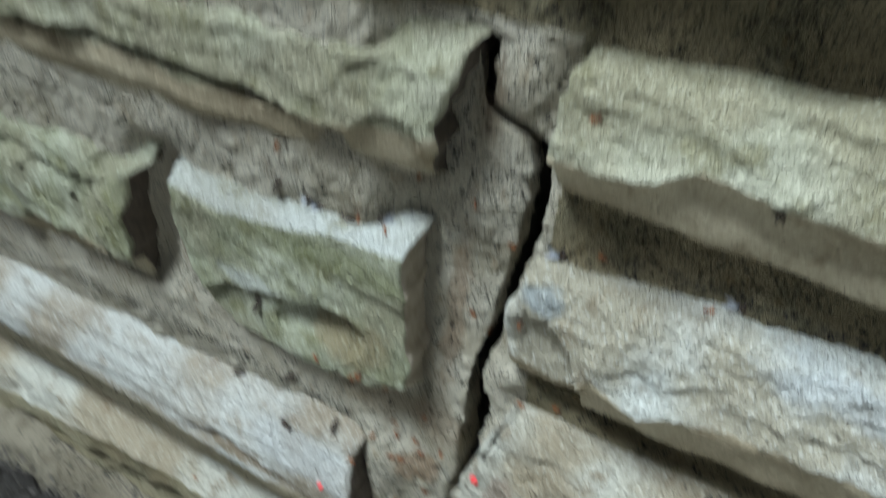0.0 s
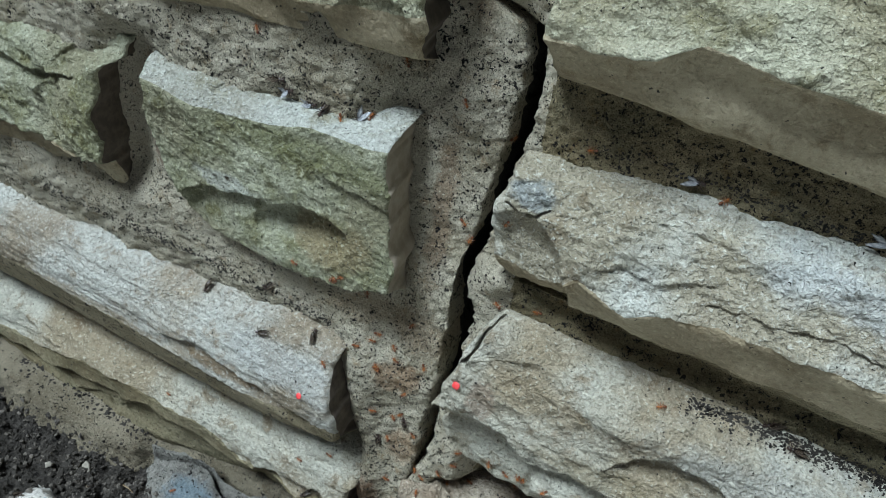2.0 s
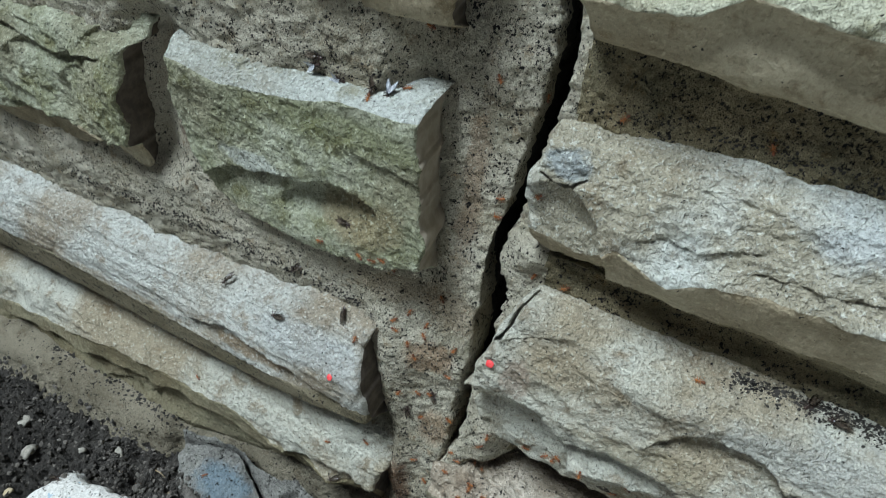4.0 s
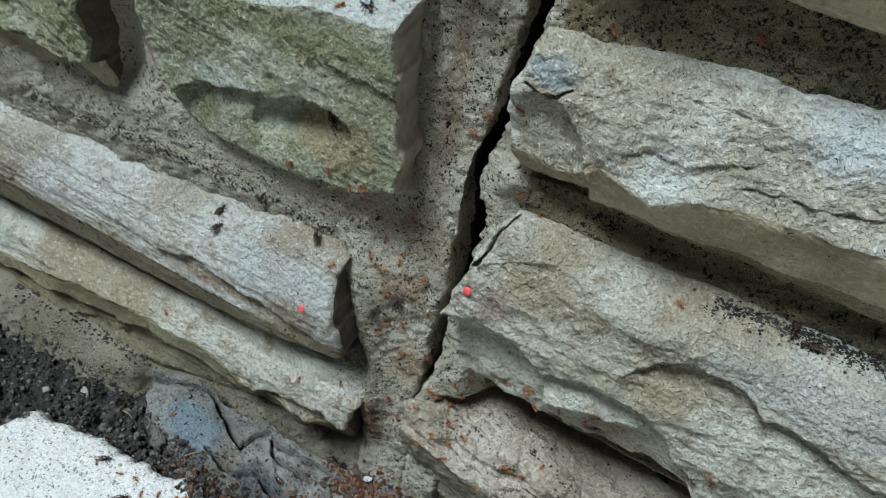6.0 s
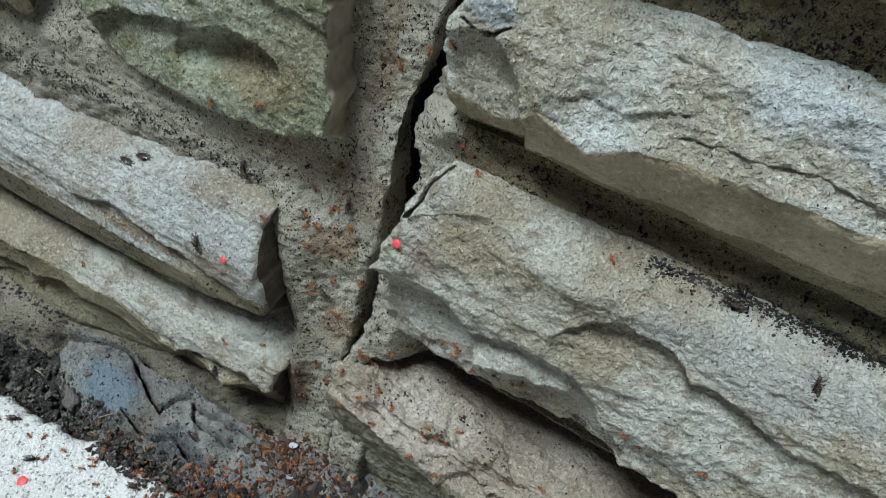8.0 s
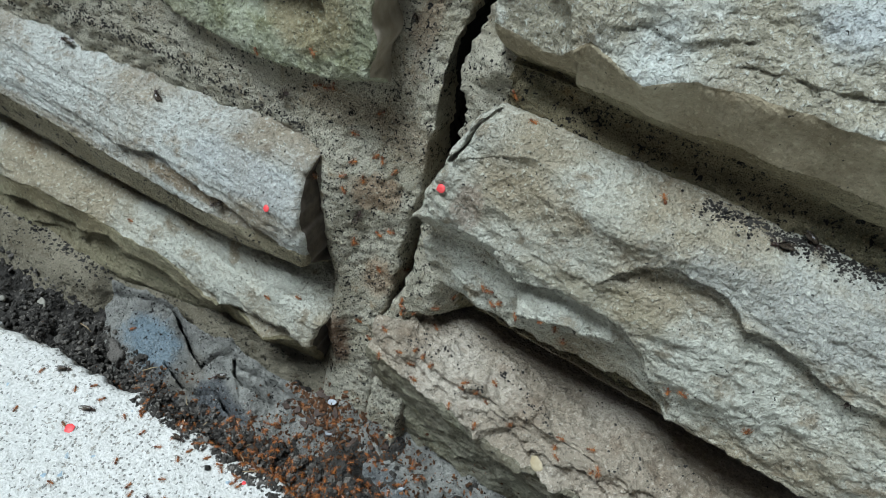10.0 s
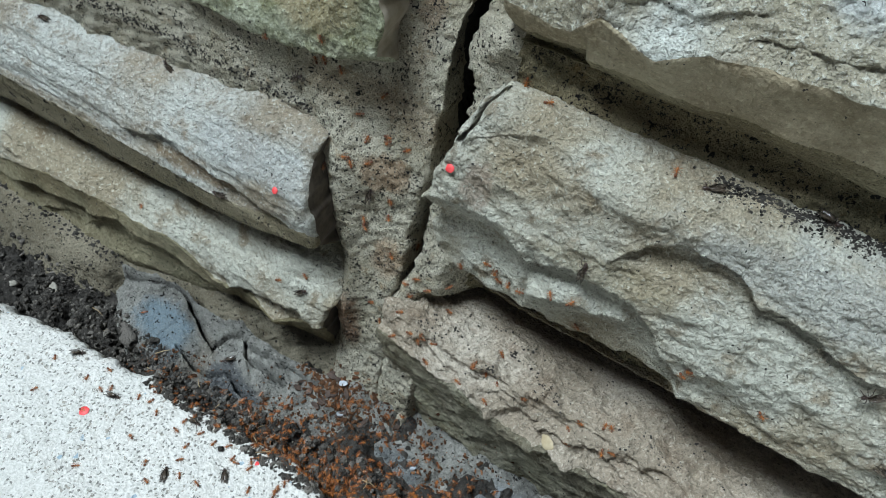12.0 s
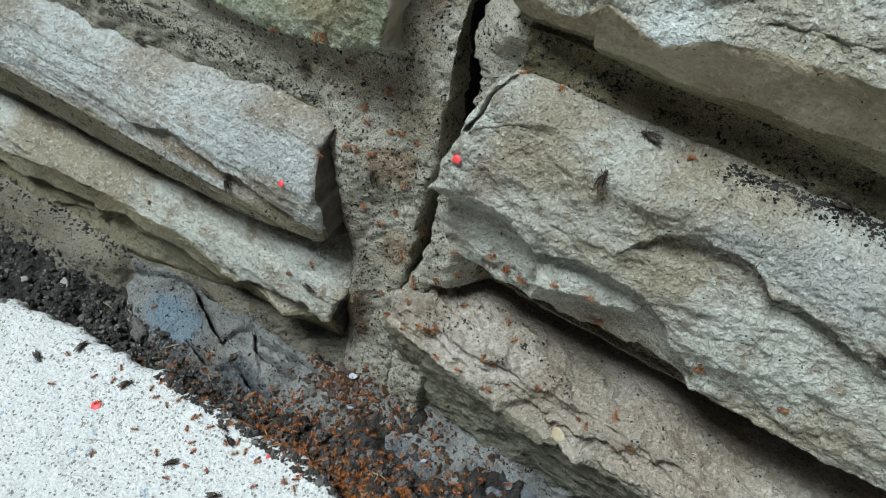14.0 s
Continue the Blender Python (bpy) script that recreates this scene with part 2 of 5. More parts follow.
MAT = {
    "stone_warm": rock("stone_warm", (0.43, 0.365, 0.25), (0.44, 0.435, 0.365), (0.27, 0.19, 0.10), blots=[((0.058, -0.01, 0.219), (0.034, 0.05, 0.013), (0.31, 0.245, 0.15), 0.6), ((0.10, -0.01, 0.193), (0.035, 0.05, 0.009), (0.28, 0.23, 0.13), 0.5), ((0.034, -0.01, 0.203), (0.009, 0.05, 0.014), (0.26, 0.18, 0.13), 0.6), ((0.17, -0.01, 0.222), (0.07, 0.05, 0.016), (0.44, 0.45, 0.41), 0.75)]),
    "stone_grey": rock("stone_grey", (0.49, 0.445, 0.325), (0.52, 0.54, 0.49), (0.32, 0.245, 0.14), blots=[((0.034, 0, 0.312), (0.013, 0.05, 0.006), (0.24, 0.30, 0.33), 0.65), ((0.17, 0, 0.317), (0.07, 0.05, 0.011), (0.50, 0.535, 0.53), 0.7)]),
    "stone_pale": rock("stone_pale", (0.46, 0.425, 0.28), (0.50, 0.495, 0.38), (0.31, 0.27, 0.13), green=0.25),
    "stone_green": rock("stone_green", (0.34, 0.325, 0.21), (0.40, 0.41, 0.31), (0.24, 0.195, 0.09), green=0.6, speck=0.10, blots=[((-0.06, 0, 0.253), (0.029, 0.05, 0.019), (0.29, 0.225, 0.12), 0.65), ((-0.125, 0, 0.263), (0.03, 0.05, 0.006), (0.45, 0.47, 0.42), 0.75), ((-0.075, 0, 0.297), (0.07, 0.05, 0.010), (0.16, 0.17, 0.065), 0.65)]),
    "stone_olive": rock("stone_olive", (0.35, 0.325, 0.215), (0.41, 0.405, 0.30), (0.22, 0.185, 0.095), green=0.35),
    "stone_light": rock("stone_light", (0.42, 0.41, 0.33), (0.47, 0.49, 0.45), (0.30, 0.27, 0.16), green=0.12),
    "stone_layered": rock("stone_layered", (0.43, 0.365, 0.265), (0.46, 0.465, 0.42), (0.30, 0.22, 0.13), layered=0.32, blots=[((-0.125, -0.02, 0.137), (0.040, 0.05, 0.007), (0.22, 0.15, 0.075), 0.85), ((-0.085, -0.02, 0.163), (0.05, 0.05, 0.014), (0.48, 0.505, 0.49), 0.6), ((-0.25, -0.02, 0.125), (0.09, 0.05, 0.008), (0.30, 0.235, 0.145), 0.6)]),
    "stone_brown": rock("stone_brown", (0.45, 0.375, 0.28), (0.46, 0.41, 0.335), (0.30, 0.22, 0.145)),
    # belly: smooth tan break, darkened to hold the shade of the undersides
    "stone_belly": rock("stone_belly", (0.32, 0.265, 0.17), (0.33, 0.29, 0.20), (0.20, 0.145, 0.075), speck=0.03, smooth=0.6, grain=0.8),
    # dirt on undersides, with their shade put into the colours too
    "stone_dirty_shaded": rock("stone_dirty_shaded", (0.24, 0.195, 0.11), (0.27, 0.24, 0.155), (0.15, 0.115, 0.06), green=0.15, speck=0.22),
    "stone_pitted": mortar_like("stone_pitted", (0.37, 0.32, 0.215), (0.28, 0.24, 0.15), (0.27, 0.19, 0.10), 0.34, 520.0),
    # foot block's underside: layered grain, its shade darkened into the colours
    "stone_foot": rock("stone_foot", (0.24, 0.21, 0.145), (0.27, 0.255, 0.19), (0.14, 0.105, 0.06), green=0.2, layered=0.5, speck=0.12),
    # end faces: smooth brown film, darkened further for the shade they stand in
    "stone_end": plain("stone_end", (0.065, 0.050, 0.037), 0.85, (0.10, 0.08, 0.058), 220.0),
    "stone_end_pale": plain("stone_end_pale", (0.37, 0.32, 0.245), 0.85, (0.29, 0.245, 0.18), 160.0),
    # blots at x -0.188, -0.013, -0.008: brown stain with block ends' shadow painted in
    "mortar": mortar_like("mortar", (0.66, 0.605, 0.47), (0.53, 0.47, 0.34), (0.40, 0.25, 0.12), 0.42, 720.0, blots=[((-0.032, 0, 0.062), (0.013, 0.06, 0.034), (0.20, 0.095, 0.045), 0.85), ((-0.012, 0, 0.205), (0.022, 0.06, 0.016), (0.38, 0.24, 0.13), 0.35), ((-0.188, 0, 0.275), (0.017, 0.06, 0.036), (0.17, 0.10, 0.06), 0.85), ((-0.013, 0, 0.28), (0.008, 0.06, 0.06), (0.30, 0.19, 0.11), 0.6), ((-0.008, 0, 0.385), (0.010, 0.06, 0.03), (0.24, 0.15, 0.085), 0.7), ((-0.020, 0, 0.172), (0.016, 0.06, 0.012), (0.34, 0.17, 0.07), 0.55), ((-0.012, 0, 0.118), (0.012, 0.06, 0.016), (0.34, 0.17, 0.07), 0.5), ((-0.045, 0, 0.21), (0.03, 0.06, 0.010), (0.36, 0.23, 0.12), 0.3)]),
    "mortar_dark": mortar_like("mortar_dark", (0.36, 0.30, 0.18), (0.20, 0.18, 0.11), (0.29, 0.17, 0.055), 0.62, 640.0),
    "mortar_foot": mortar_like("mortar_foot", (0.37, 0.325, 0.235), (0.22, 0.19, 0.13), (0.17, 0.12, 0.07), 0.16, 640.0),
    "plaster": mortar_like("plaster", (0.42, 0.41, 0.365), (0.20, 0.195, 0.175), (0.10, 0.085, 0.07), 0.2, 620.0,
                           blots=[((-0.150, -0.055, 0.0), (0.034, 0.016, 0.05), (0.23, 0.34, 0.41), 0.7), ((-0.09, -0.06, 0.0), (0.03, 0.012, 0.05), (0.10, 0.11, 0.12), 0.85), ((-0.130, -0.071, 0.0), (0.040, 0.009, 0.05), (0.10, 0.10, 0.10), 0.85), ((-0.12, -0.058, 0), (0.014, 0.016, 0.05), (0.30, 0.27, 0.22), 0.7), ((0.03, -0.05, 0), (0.03, 0.02, 0.05), (0.17, 0.19, 0.20), 0.75), ((0.10, -0.03, 0), (0.03, 0.02, 0.05), (0.22, 0.26, 0.30), 0.6)]),
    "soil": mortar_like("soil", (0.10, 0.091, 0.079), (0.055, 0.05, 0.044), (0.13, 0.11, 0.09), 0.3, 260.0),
    "clod": mortar_like("clod", (0.115, 0.104, 0.09), (0.065, 0.058, 0.05), (0.155, 0.13, 0.105), 0.3, 400.0, True),
    "pebble": plain("pebble", (0.20, 0.185, 0.15), 0.85, (0.30, 0.28, 0.235), 420.0, 0.0, 0.9),
    "oval_pebble": plain("oval_pebble", (0.34, 0.27, 0.16), 0.6, (0.40, 0.33, 0.21), 260.0),
    "wood": plain("wood", (0.035, 0.022, 0.016), 0.8, (0.08, 0.05, 0.035), 500.0),
    "husk": mortar_like("husk", (0.15, 0.072, 0.036), (0.08, 0.038, 0.02), (0.20, 0.085, 0.035), 0.1, 900.0, True),
    "straw": plain("straw", (0.38, 0.30, 0.18), 0.7, (0.28, 0.2, 0.11), 500.0),
    "red_paint": plain("red_paint", (0.72, 0.045, 0.05), 0.5, (0.78, 0.08, 0.08), 900.0),
    "ant_orange": plain("ant_orange", (0.34, 0.125, 0.030), 0.3, (0.23, 0.068, 0.018), 900.0, 0.2, 0.1),
    "ant_red": plain("ant_red", (0.17, 0.058, 0.020), 0.3, (0.10, 0.032, 0.013), 900.0, 0.2, 0.1),
    "ant_dark": plain("ant_dark", (0.030, 0.018, 0.014), 0.35, (0.055, 0.028, 0.018), 900.0, 0.3, 0.1),
    "concrete": concrete(),
}


def wing_material(name, low, high, alpha):
    m, n, l, bsdf = material(name)
    vec = mapped(n, l, (1, 3, 1))
    f = noise_of(n, l, vec, 500, 3)
    l.new(mixed(n, l, stepped(n, l, f, 0.4, 0.6), low, high), bsdf.inputs["Base Color"])
    bsdf.inputs["Roughness"].default_value = 0.2
    bsdf.inputs["Alpha"].default_value = alpha
    return m


MAT["wing"] = wing_material("wing", (0.07, 0.05, 0.035), (0.16, 0.13, 0.10), 0.72)
# whitish colour stands in for the sky's glint on some wings
MAT["glint_wing"] = wing_material("glint_wing", (0.45, 0.48, 0.52), (0.80, 0.82, 0.85), 0.8)


def smooth01(a):
    a = np.clip(a, 0, 1)
    return a * a * (3 - 2 * a)


def lattice(i, j, k, seed):
    """Hash of lattice points, -1 to 1."""
    h = (i * 374761393 + j * 668265263 + k * 2147483647 + seed * 144665) & 0xFFFFFFFF
    h = ((h ^ (h >> 13)) * 1274126177) & 0xFFFFFFFF
    h = ((h ^ (h >> 16)) * 2246822519) & 0xFFFFFFFF
    return ((h ^ (h >> 15)) & 0xFFFF) / 32767.5 - 1


def vnoise(x, y, z, seed=0):
    x, y, z = np.broadcast_arrays(np.asarray(x, float), np.asarray(y, float), np.asarray(z, float))
    i, j, k = (np.floor(q).astype(np.int64) for q in (x, y, z))
    u, v, w = (smooth01(q - np.floor(q)) for q in (x, y, z))
    total = 0
    for a in (0, 1):
        for b in (0, 1):
            for c in (0, 1):
                weight = (u if a else 1 - u) * (v if b else 1 - v) * (w if c else 1 - w)
                total = total + weight * lattice(i + a, j + b, k + c, seed)
    return total


def fbm(x, y, z, octaves=4, seed=0, gain=0.5):
    total, amp = 0, 1.0
    for o in range(octaves):
        total = total + amp * vnoise(x, y, z, seed + o)
        x, y, z, amp = np.asarray(x) * 2.03 + 7.1, np.asarray(y) * 2.03 + 3.7, np.asarray(z) * 2.03 + 1.3, amp * gain
    return total


def bowls(x, y, seed=0):
    """Shallow hollows that meet in sharp ridges, as a hammer leaves them: 0 on a hollow's floor, about 0.6 on the ridges."""
    i, j = np.floor(x).astype(np.int64), np.floor(y).astype(np.int64)
    best = np.full(np.shape(x), 9.0)
    for a in (-1, 0, 1):
        for b in (-1, 0, 1):
            px = i + a + 0.5 + 0.42 * lattice(i + a, j + b, 0 * i, seed)
            py = j + b + 0.5 + 0.42 * lattice(i + a, j + b, 0 * i + 1, seed)
            lift = 0.22 * (1 + lattice(i + a, j + b, 0 * i + 2, seed))
            best = np.minimum(best, (x - px) ** 2 + (y - py) ** 2 + lift)
    return best


def grid_mesh(name, P, mats, slots=None):
    """A mesh from a grid of places P[row, column, 3]."""
    r, c = P.shape[:2]
    idx = np.arange(r * c).reshape(r, c)
    quads = np.stack([idx[:-1, :-1], idx[:-1, 1:], idx[1:, 1:], idx[1:, :-1]], -1).reshape(-1, 4)
    me = bpy.data.meshes.new(name)
    me.vertices.add(r * c)
    me.vertices.foreach_set("co", P.reshape(-1).astype(np.float32))
    me.loops.add(quads.size)
    me.loops.foreach_set("vertex_index", quads.reshape(-1).astype(np.int32))
    me.polygons.add(len(quads))
    me.polygons.foreach_set("loop_start", np.arange(0, quads.size, 4, dtype=np.int32))
    me.polygons.foreach_set("loop_total", np.full(len(quads), 4, dtype=np.int32))
    me.update(calc_edges=True)
    for m in mats:
        me.materials.append(m)
    me.polygons.foreach_set("use_smooth", np.ones(len(quads), dtype=bool))
    if slots is not None:
        me.polygons.foreach_set("material_index", slots[:-1, :-1].reshape(-1).astype(np.int32))
    return me


SURFACES = {"wall": [], "ground": []}


def remember(me, side):
    """Keeps a surface for things to be set on."""
    co = np.empty(len(me.vertices) * 3, np.float32)
    me.vertices.foreach_get("co", co)
    SURFACES[side].append((co.reshape(-1, 3), np.array([p.vertices[:] for p in me.polygons])))


def part(name, me, parent, label=""):
    ob = new(name, me)
    ob.parent = parent
    return tagged(ob, label) if label else ob


# ---- stones ----
def rail_at(knots, X):
    k = np.array(knots, float)
    return np.interp(X, k[:, 0], k[:, 1]), np.interp(X, k[:, 0], k[:, 2])


def along(knots, V):
    k = np.array(sorted(knots), float)
    return np.interp(V, k[:, 0], k[:, 1])


def line_distance(X, Z, pts):
    best = np.full(X.shape, 9.0)
    for (ax, az), (bx, bz) in zip(pts, pts[1:]):
        dx, dz = bx - ax, bz - az
        s = np.clip(((X - ax) * dx + (Z - az) * dz) / (dx * dx + dz * dz), 0, 1)
        best = np.minimum(best, np.hypot(X - ax - s * dx, Z - az - s * dz))
    return best


def terraces(X, Z, seed, wide, tall):
    """Thin broken layers: a slow surface cut into steps with ragged rims, about -1 to 1."""
    t = 2.6 * fbm(X * wide, Z * tall, 3, 4, seed, 0.55)
    f = t - np.floor(t)
    return (0.35 * t + 0.65 * (np.floor(t) + smooth01(f / 0.16))) / 2.6


def curve_height(X, curve, seed):
    zc = np.interp(X, [p[0] for p in curve], [p[1] for p in curve])
    return zc + 0.0010 * fbm(X * 75, 0, 0, 2, seed) + 0.0005 * fbm(X * 330, 0, 0, 2, seed + 1)


def lean_by(Z):
    """How far the wall leans back at a height."""
    return np.interp(Z, [0.24, 0.275, 0.315, 0.35, 0.39, 0.43, 1.1], [0.0, 0.005, 0.0095, 0.012, 0.016, 0.018, 0.018])


def leaned(x, z):
    d = lean_by(z)
    return x + (np.clip(x, -0.45, 0.45) - 0.098) * d / 0.21, z - 0.75 * d


def lean(P):
    """The upper courses lean back a little."""
    d = lean_by(P[..., 2])
    X, Z = leaned(P[..., 0], P[..., 2])
    return np.stack([X, P[..., 1] + d, Z], -1)


def relief(X, Z, seed, flakes=(), scoops=(), grooves=(), chamfers=()):
    """How far chips, scoops, grooves and broken-off edges lie below a stone's face."""
    deep, lips_up = np.zeros(X.shape), np.zeros(X.shape)
    for n, (curve, d, reach) in enumerate(flakes):
        xa, xb = curve[0][0], curve[-1][0]
        below = curve_height(X, curve, seed + 11 * n) - Z
        taper = smooth01(np.minimum(X - xa, xb - X) / (0.10 * (xb - xa)))
        bite = d * smooth01(below / 0.0011) * np.clip(1 - (np.maximum(below, 0) / reach) ** 1.5, 0, 1) * taper
        lip = -0.22 * d * np.exp(-np.abs(below) / 0.006) * (below < 0) * taper
        deep, lips_up = np.maximum(deep, bite), np.minimum(lips_up, lip)
    deep = deep + lips_up * (deep < 0.0004)
    for n, (curve, d, slope, most) in enumerate(chamfers):
        xa, xb = curve[0][0], curve[-1][0]
        below = np.maximum(curve_height(X, curve, seed + 13 * n + 5) - Z, 0)
        taper = smooth01(np.minimum(X - xa, xb - X) / (0.06 * (xb - xa)))
        deep = np.maximum(deep, taper * (d * smooth01(below / 0.001) + np.minimum(slope * below, most)))
    for n, (cx, cz, rx, rz, d) in enumerate(scoops):
        u, v = (X - cx) / rx, (Z - cz - 0.2 * (X - cx)) / rz
        r = u * u + v * v + 0.10 * fbm(X * 90, Z * 90, 0, 2, seed + 31 * n)
        deep += d * np.clip(1 - r, 0, 1) ** 0.4 * np.clip(0.55 + 0.55 * v, 0.05, 1.1)
    for n, (pts, width, d) in enumerate(grooves):
        off = line_distance(X + 0.0012 * fbm(X * 150, Z * 150, 0, 2, seed + 5), Z + 0.0012 * fbm(X * 150, Z * 150, 4, 2, seed + 6), pts)
        deep += d * (1 - smooth01((off - 0.3 * width) / (0.5 * width)))
    return deep


def stone(wall, label, rails, left, right, seed, mats, flakes=(), scoops=(), grooves=(), chamfers=(), rough=0.0010, lump=0.003, strata=0.0, facet=0.0, cell=(0.030, 0.018), step=0.0009, end=0.003, strips=(), layers=(0.0022, 26, 48)):
    """A split-faced block: rails run along it from its bottom back edge over the face to its top back edge."""
    low = min(p[0] for p in rails[0]), max(p[0] for p in rails[0])
    n = max(int((low[1] - low[0]) / step), 8)
    s = np.linspace(0, 1, n)[None, :]
    xn = low[0] + s * (low[1] - low[0])
    rows = [(0, 0.0)]
    for k in range(len(rails) - 1):
        (za, ya), (zb, yb) = rail_at(rails[k], xn), rail_at(rails[k + 1], xn)
        m = max(int(np.hypot(za - zb, ya - yb).mean() / step), 3)
        rows += [(k, (i + 1) / m) for i in range(m)]
    ks, fs = np.array([r[0] for r in rows])[:, None], np.array([r[1] for r in rows])[:, None]

    def laid(X):
        Z, Y = np.zeros(X.shape), np.zeros(X.shape)
        zy = [rail_at(r, X) for r in rails]
        for k in range(len(rails) - 1):
            on = (ks == k) & np.ones(X.shape, bool)
            Z = np.where(on, zy[k][0] * (1 - fs) + zy[k + 1][0] * fs, Z)
            Y = np.where(on, zy[k][1] * (1 - fs) + zy[k + 1][1] * fs, Y)
        return Z, Y
    X = np.repeat(xn, len(rows), 0)
    Z, Y = laid(X)
    xl, xr = along(left, Z), along(right, Z)
    xl = xl + 0.0022 * fbm(0, Z * 90, 0, 3, seed + 3)
    xr = xr + 0.0022 * fbm(0, Z * 90, 0, 3, seed + 4)
    X = xl + s * (xr - xl)
    Z, Y = laid(X)
    for _ in range(2):
        Y[1:-1] = 0.25 * Y[:-2] + 0.5 * Y[1:-1] + 0.25 * Y[2:]
        Z[1:-1] = 0.25 * Z[:-2] + 0.5 * Z[1:-1] + 0.25 * Z[2:]
    face = smooth01(np.minimum(np.arange(len(rows)), np.arange(len(rows))[::-1])[:, None] / 6.0)
    # which way the face looks, and how far along its profile a point lies
    ty, tz = np.gradient(Y, axis=0), np.gradient(Z, axis=0)
    for _ in range(6):
        ty[1:-1], tz[1:-1] = (ty[:-2] + ty[1:-1] + ty[2:]) / 3, (tz[:-2] + tz[1:-1] + tz[2:]) / 3
    size = np.hypot(ty, tz) + 1e-9
    V = Z + 0.9 * Y
    calm = np.array([0.4 if strips and k < len(strips) and strips[k] > 1 else 1.0 for k in ks[:, 0]])[:, None]
    out = -lump * fbm(X * 22, V * 30, seed, 2, seed)
    out = out + 0.6 * rough * (0.7 * fbm(X * 330, V * 330, seed, 3, seed + 7, 0.7) + 0.65 * fbm(X * 120, V * 170, seed, 3, seed + 17))
    out = out - layers[0] * terraces(X + 0.3 * V, V, seed + 23, layers[1], layers[2])
    if strata:
        out = out - strata * fbm(X * 20, V * 460 + X * 20 + 1.8 * fbm(X * 18, V * 18, 0, 2, seed + 8), 0, 3, seed + 9)
    if facet:
        wx, wz = X + 0.006 * fbm(X * 50, V * 50, 0, 3, seed + 12), V + 0.005 * fbm(X * 50, V * 50, 5, 3, seed + 13)
        wz = wz + 0.25 * wx
        out = out + facet * (bowls(wx / cell[0], wz / cell[1], seed) - 0.35) + 0.35 * facet * (bowls(wx / cell[0] * 2.7, wz / cell[1] * 2.7, seed + 1) - 0.35)
    out = out * face * calm
    deep = face * relief(X, Z, seed, flakes, scoops, grooves, chamfers)
    Y, Z = Y - out * tz / size + deep, Z + out * ty / size
    Z = Z + 0.0010 * fbm(X * 60, Y * 60, Z * 60, 3, seed + 13)
    d = np.minimum(X - xl, xr - X)
    Y = Y + end * (1 - np.sqrt(np.clip(1 - (1 - np.clip(d / end, 0, 1)) ** 2, 0, 1)))
    P = np.stack([X, Y, Z], -1)
    back = 0.04
    caps = 10
    q = (np.arange(1, caps + 1) / caps)[None, :]
    for side in (0, -1):
        e = P[:, side:side + 1] if side == 0 else P[:, -1:]
        ey = e[..., 1] + (back - e[..., 1]) * q
        ex = e[..., 0] + (0.0009 * fbm(ey * 90, e[..., 2] * 90, 5, 3, seed + 14)) * np.minimum(1, 3 * q) + (0.006 if side == 0 else -0.006) * q
        add = np.stack([ex, ey, np.repeat(e[..., 2], caps, 1)], -1)
        P = np.concatenate([add[:, ::-1], P], 1) if side == 0 else np.concatenate([P, add], 1)
    rowk = ks[:, 0]
    first, last = P[:1].copy(), P[-1:].copy()
    first[..., 1], last[..., 1] = back, back
    P = np.concatenate([first, P, last], 0)
    slots = np.zeros(P.shape[:2], int)
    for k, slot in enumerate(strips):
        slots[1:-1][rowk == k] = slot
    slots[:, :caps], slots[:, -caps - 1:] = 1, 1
    me = grid_mesh("stone", lean(P), mats, slots)
    remember(me, "wall")
    return part("stone", me, wall, label)

# ---- the wall ----
def box_mesh(name, x0, x1, y0, y1, z0, z1, mat, bevel=0.0):
    bm = bmesh.new()
    bmesh.ops.create_cube(bm, size=1)
    for v in bm.verts:
        v.co = ((x0 + x1) / 2 + v.co.x * (x1 - x0), (y0 + y1) / 2 + v.co.y * (y1 - y0), (z0 + z1) / 2 + v.co.z * (z1 - z0))
    if bevel:
        bmesh.ops.bevel(bm, geom=bm.edges, offset=bevel, segments=3, affect="EDGES")
    me = bpy.data.meshes.new(name)
    bm.to_mesh(me)
    bm.free()
    me.materials.append(mat)
    return me


wall = tagged(new("wall_front", box_mesh("wall_front", -1.3, 1.3, 0.075, 0.34, -0.15, 1.1, MAT["mortar"])),
              "weathered split-stone wall with sandy mortar and a crack", "wall", kind="structure")

# the crack: height, left lip, width
CRACK = [(0.60, -0.030, 0.0004), (0.440, -0.026, 0.0015), (0.426, -0.024, 0.004), (0.421, -0.0125, 0.0095), (0.406, -0.0085, 0.0070), (0.393, -0.0090, 0.0080),
         (0.387, 0.0050, 0.0085), (0.382, 0.0170, 0.0070), (0.368, 0.0198, 0.0068), (0.354, 0.0188, 0.0075), (0.338, 0.0175, 0.0073), (0.315, 0.0150, 0.0058),
         (0.295, 0.0112, 0.0060), (0.274, 0.0070, 0.0060), (0.256, 0.0005, 0.0075), (0.247, -0.0008, 0.0075), (0.231, 0.0008, 0.0115), (0.216, 0.0036, 0.0100),
         (0.200, 0.0026, 0.0090), (0.185, 0.0022, 0.0064), (0.170, 0.0008, 0.0055), (0.150, -0.0008, 0.0055), (0.135, -0.0022, 0.0072), (0.112, -0.0018, 0.0036),
         (0.100, -0.0035, 0.0014), (0.090, -0.0045, 0.0003), (-0.15, -0.0050, 0.0003)]


